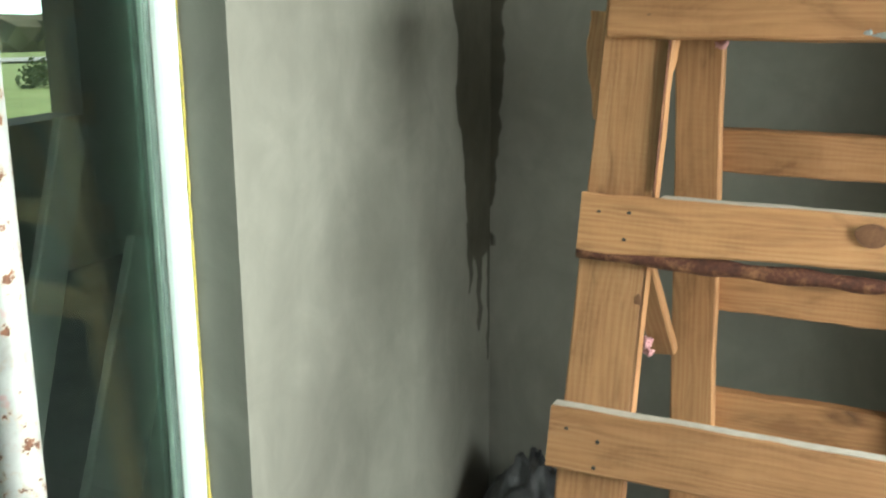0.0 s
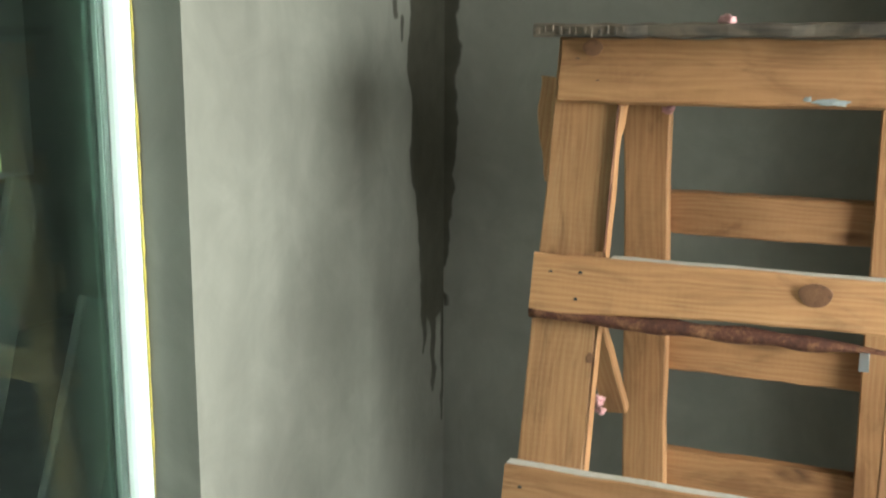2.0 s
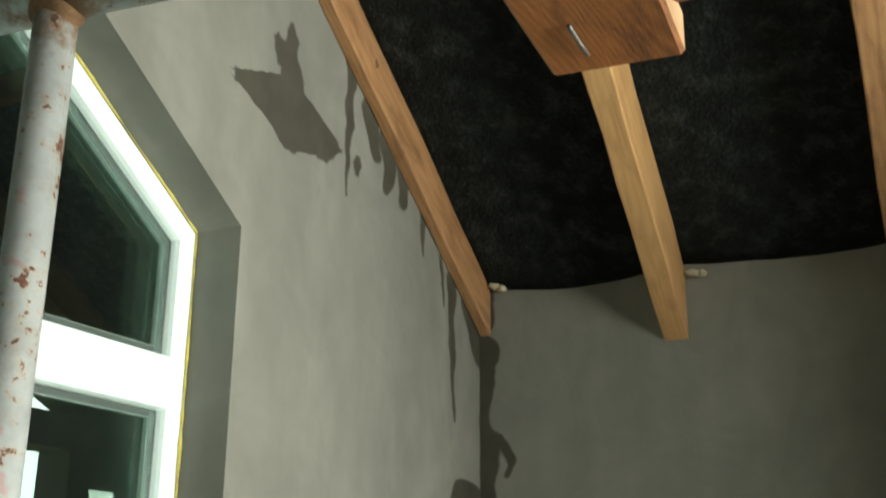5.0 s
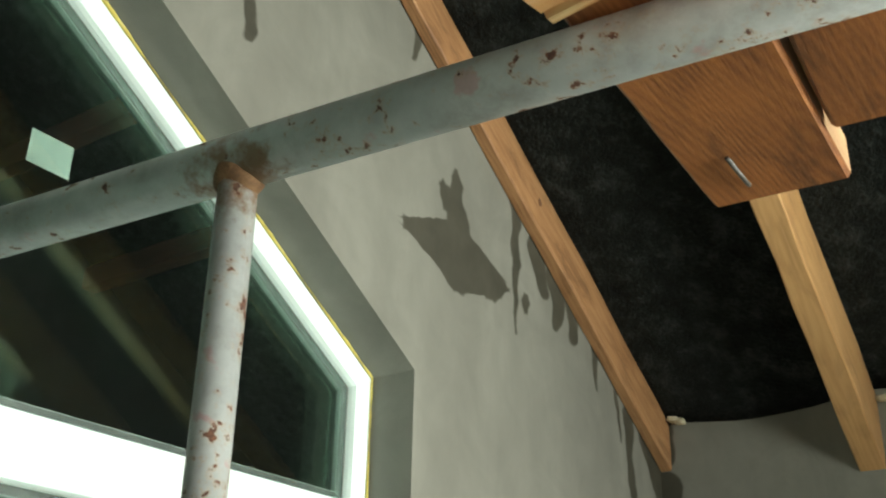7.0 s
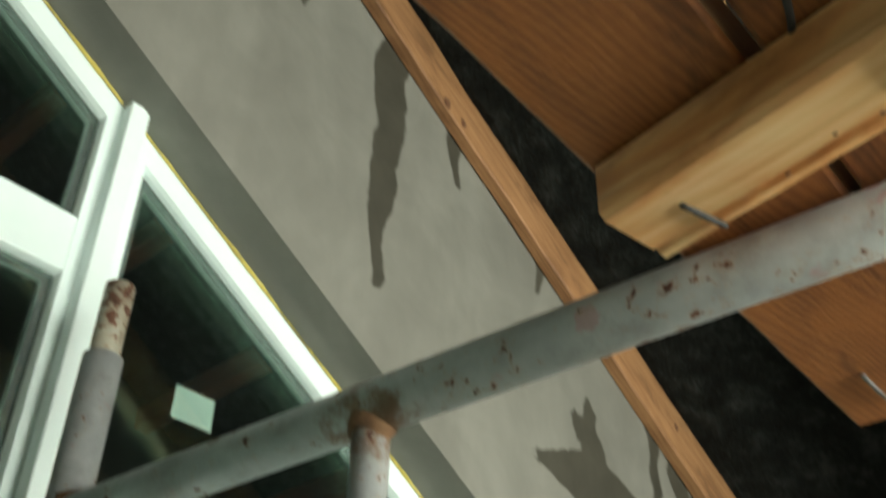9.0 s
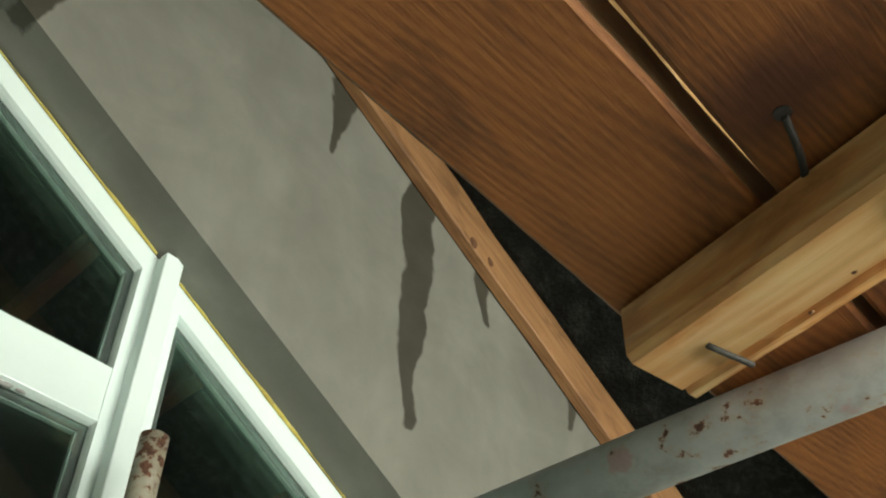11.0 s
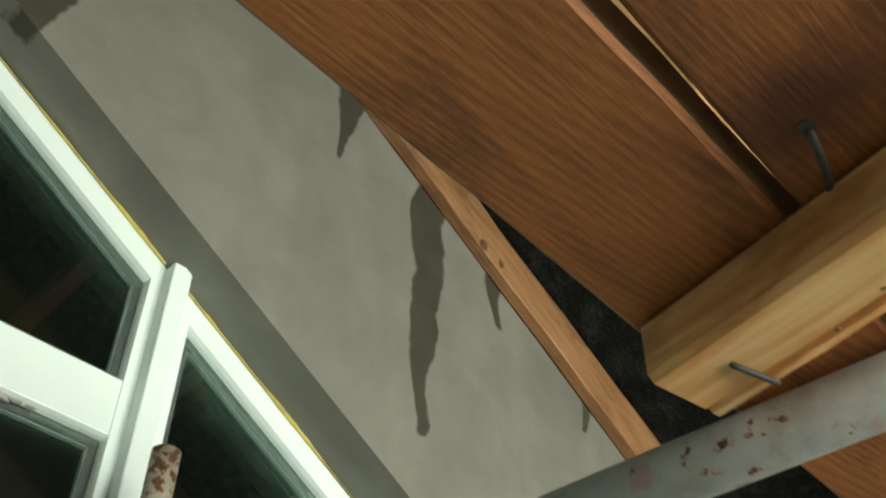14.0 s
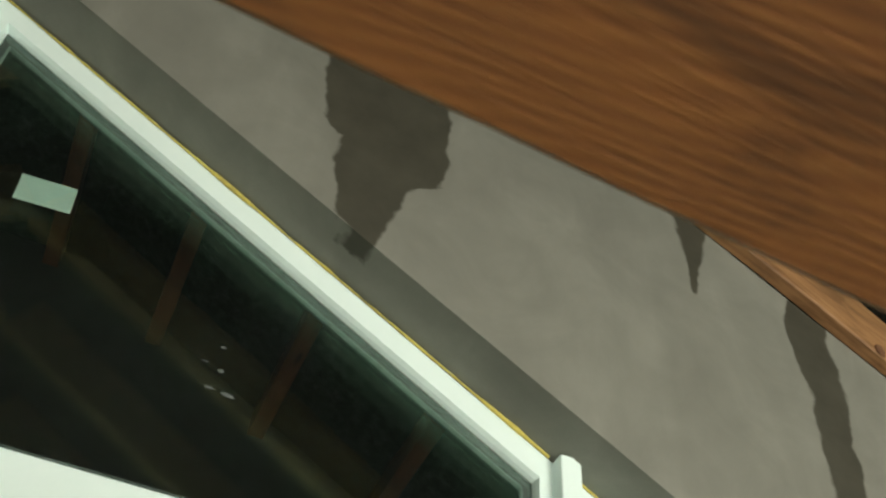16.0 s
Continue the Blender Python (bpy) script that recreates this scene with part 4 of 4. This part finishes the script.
part("shank", rod((0.982, -2.119, PLANK_Z - 0.003), (0.963, -2.066, PLANK_Z - 0.004), 0.0024, 10, 6, (0.002, 0, -0.004)), NAIL, loose, "", None, True)
part("rust_ring", rod((0.982, -2.121, PLANK_Z - 0.0005), (0.982, -2.121, PLANK_Z - 0.0015), 0.0055, 14), NAIL, loose, "dark rusty ring round the nail hole")
end_nail = thing("bent_nail", (0.825, -1.65, PLANK_Z), "pale bent nail under the plank end", "nail")
part("shank", rod((0.824, -1.683, PLANK_Z - 0.002), (0.823, -1.627, PLANK_Z - 0.003), 0.0022, 10, 6, (0.001, 0, -0.003)), STEEL, end_nail, "", None, True)

# ---- the trestle ----
trestle = thing("trestle", (0.80, -0.7, 0), "tall rough-sawn pine trestle with three rungs on each side", "trestle")
front_y = lambda z: -0.72 - 0.255 * (1.57 - z)
back_y = lambda z: -0.50 + 0.12 * (1.57 - z)
LEG_T = 0.028
for x, seed in ((0.549, 1), (1.090, 2)):
    board("front_leg", (x - 0.004, front_y(0) + 0.041, 0.0115), (x, front_y(1.668) + 0.041, 1.668), 0.110, LEG_T, (1, 0, 0), PINE, trestle, seed)
for x, seed in ((0.606, 3), (1.030, 4)):
    board("back_leg", (x + 0.002, back_y(0), 0.0115), (x, back_y(1.655), 1.655), 0.082, LEG_T, (1, 0, 0), PINE, trestle, seed)
def rung(name, x0, x1, z0, z1, yf, off, seed, label="", taper=None, thick=0.027):
    zc = (z0 + z1) / 2
    up = (Vector((0, yf(z1) - yf(z0), z1 - z0))).normalized()
    y = yf(zc) + off
    return board(name, (x0, y, zc), (x1, y, zc), z1 - z0, thick, up, PINE, trestle, seed, label, taper=taper)
rung("top_board", 0.508, 1.145, 1.566, 1.668, front_y, 0.0135, 5)
rung("front_rung", 0.494, 1.150, 1.232, 1.328, front_y, 0.0135, 6, "sawn board with a waney bark edge below", lambda u, s: (0.022 * math.sin(2.2 * u) - 0.004) if s < 0 and u < 0.9 else 0.0)
rung("front_rung", 0.480, 1.160, 0.897, 0.996, front_y, 0.0135, 7)
rung("front_rung", 0.475, 1.170, 0.440, 0.530, front_y, 0.0135, 9)
rung("back_rung", 0.560, 1.075, 1.319, 1.397, back_y, 0.030, 8)
rung("back_rung", 0.560, 1.075, 1.050, 1.122, back_y, 0.030, 10)
rung("back_rung", 0.560, 1.075, 0.793, 0.880, back_y, 0.030, 12)
rung("back_top", 0.545, 1.090, 1.575, 1.655, back_y, 0.030, 13)
board("gusset", (0.532, -0.640, 1.600), (0.518, -0.652, 1.425), 0.150, 0.024, (1, 0, 0), PINE, trestle, 14, "short tapered board behind the leg", taper=lambda u, side: (-side * 0.045 * max(0.0, u - 0.4)))
board("brace", (0.525, -0.690, 1.345), (0.568, -0.500, 0.985), 0.046, 0.024, (1, 0, 0), PINE, trestle, 15)
# rung tops: plaster dust, its pale colour also standing in for light falling there
DUST_LIT = mottled("plaster_dust_lit_top", [(0.36, 0.33, 0.28), (0.52, 0.49, 0.44)], 60.0, 0.95)
for x0, x1, z in ((0.482, 1.158, 0.996), (0.620, 1.148, 1.328)):
    board("dust", (x0, front_y(z) + 0.0135, z + 0.0010), (x1, front_y(z) + 0.0135, z + 0.0010), 0.020, 0.002, (0, 1, 0), DUST_LIT, trestle, 16, "pale strip of plaster dust and painted light on the rung's top", bevel=0.0006, wear=0.0012)
board("sapwood_edge", (0.6015, front_y(0.55) + 0.039, 0.55), (0.6055, front_y(1.56) + 0.039, 1.56), 0.0022, 0.0275, (1, 0, 0), PINE, trestle, 17, "pale sapwood edge of the leg", bevel=0.0008, wear=0.0012)



def bark(p0, p1, seed, parent, rad=0.013):
    """A strip of bark left along a board's edge."""
    p0, p1 = Vector(p0), Vector(p1)
    bm = bmesh.new()
    n, rows = 40, []
    for i in range(n + 1):
        u = i / n
        c = p0.lerp(p1, u) + Vector((0, 0, 0.006 * noise.noise((u * 5, seed, 0))))
        r = rad * (1 + 0.4 * noise.noise((u * 9, seed, 2))) * min(1, 4 * (1.02 - u))
        rows.append([bm.verts.new(c + Vector((0, math.cos(a) * 0.015, math.sin(a) * r))) for a in np.linspace(0, 2 * math.pi, 9)[:-1]])
    for a, b in zip(rows, rows[1:]):
        for k in range(8):
            bm.faces.new((a[k], a[(k + 1) % 8], b[(k + 1) % 8], b[k]))
    bm.faces.new(rows[0][::-1])
    bm.faces.new(rows[-1])
    part("bark", bm, BARK, parent, "red-brown strip of bark", None, True)


bark((0.494, front_y(1.235) + 0.0135, 1.236), (1.03, front_y(1.25) + 0.0135, 1.226), 3, trestle)
for k, (x, z) in enumerate(((0.535, 1.635), (0.572, 1.601), (0.574, 1.303), (0.525, 1.301), (0.570, 1.262), (0.509, 0.964), (0.562, 0.952), (0.560, 0.912))):
    y = front_y(z)
    part("nail", rod((x, y + 0.004, z), (x, y - 0.0008, z), 0.0035, 12), NAIL, trestle, "dark nail head")

def knot(x, z, rx, rz, y):
    """The cut face of a branch in a board, a hair proud of it."""
    bm = bmesh.new()
    n, rows = 20, []
    for r, d in ((1.0, 0.0), (0.96, -0.0012), (0.5, -0.0016)):
        rows.append([bm.verts.new((x + rx * r * math.cos(a) * (1 + 0.06 * math.sin(3 * a)), y + d, z + rz * r * math.sin(a))) for a in np.linspace(0, 2 * math.pi, n + 1)[:-1]])
    for a, b in zip(rows, rows[1:]):
        for k in range(n):
            bm.faces.new((a[k], a[(k + 1) % n], b[(k + 1) % n], b[k]))
    bm.faces.new(rows[-1])
    part("knot", bm, KNOT, trestle, "brown knot in the board")


for x, z, rx, rz, y in ((0.561, 1.654, 0.0165, 0.0130, front_y(1.617)), (0.523, 1.577, 0.0150, 0.0070, front_y(1.617)), (0.929, 1.303, 0.0240, 0.0180, front_y(1.28)),
                        (0.512, 0.925, 0.0170, 0.0100, front_y(0.947)), (0.596, 1.160, 0.0060, 0.0180, front_y(1.16) + 0.027)):
    knot(x, z, rx, rz, y)
bark((0.6035, front_y(1.57) + 0.0295, 1.565), (0.6045, front_y(1.335) + 0.0295, 1.335), 6, trestle, 0.004)

part("smear", lump((0.925, front_y(1.578) - 0.0002, 1.577), (0.026, 0.0012, 0.0055), 21, 0.5, 3), PUTTY, trestle, "grey-blue smear of putty", None, True)
part("smear", lump((0.893, front_y(1.582) - 0.0002, 1.580), (0.006, 0.0012, 0.0050), 22, 0.4, 2), PUTTY, trestle, "grey-blue dab of putty", None, True)

deck = board("deck_board", (0.482, -0.62, 1.6805), (1.20, -0.62, 1.6805), 0.30, 0.021, (0, 1, 0), GREY_WOOD, None, 21, steps=24, wear=0.003)
rng = random.Random(8)
for k in range(12):
    x, top = 0.486 + 0.0125 * k, rng.uniform(1.682, 1.691)
    part("splinter", block(x, x + rng.uniform(0.003, 0.007), -0.7728, -0.769, top - rng.uniform(0.008, 0.014), top, 0.001), GREY_WOOD, deck, "dark splinter of bark on the edge")
tagged(deck, "weathered grey-brown board lying on top of the trestle", "board")
plate = thing("fixing_plate", (1.0, -0.62, 1.18), "small bent zinc plate hanging on the trestle", "plate")
part("plate", block(0.988, 1.004, -0.560, -0.556, 1.128, 1.168, 0.001), ZINC, plate)
for k, (at, s) in enumerate((((0.780, -0.762, 1.694), 0.011), ((0.547, -0.560, 1.016), 0.012), ((0.553, -0.555, 0.994), 0.009), ((0.648, -0.53, 1.548), 0.009))):
    tagged(mesh_object("foam_crumb", lump(at, (s * 1.0, s * 0.7, s * 0.7), k + 11, 1.0, 3), PINK, smooth=True), "pink crumb of foam stuck to the trestle", "foam", "foam crumbs")


# the trestle and what lies on it stand a little nearer
SHIFT = Matrix.Translation((0.0323, -0.0482, -0.0115))
for ob in [trestle, deck, plate] + [o for o in scene.objects if o.name.startswith("foam_crumb")]:
    ob.matrix_basis = SHIFT @ ob.matrix_basis


def sack(at, size, seed):
    """A slumped, creased plastic sack."""
    bm = bmesh.new()
    bmesh.ops.create_icosphere(bm, subdivisions=5, radius=1)
    off = Vector((seed, seed * 2, 0))
    for v in bm.verts:
        p = v.co.copy()
        crease = abs(noise.noise(Vector((p.x * 3, p.y * 3, p.z * 1.2)) + off)) * 0.30 + abs(noise.noise(p * 6 + off)) * 0.12
        r = 1 - crease + 0.10
        neck = 1 - 0.45 * max(0, p.z) ** 1.5
        z = max(-0.92, p.z * r)
        v.co = Vector((at[0] + p.x * r * size[0] * neck, at[1] + p.y * r * size[1] * neck, at[2] + (z + 0.92) * size[2]))
    ob = mesh_object("rubbish_sack", bm, SACK, smooth=True)
    return tagged(ob, "creased black plastic rubbish sack standing in the wall corner", "sack")


sack((0.199, -0.19, 0.0), (0.15, 0.15, 0.275), 2)
sack((0.60, -0.20, 0.0), (0.20, 0.17, 0.25), 5)
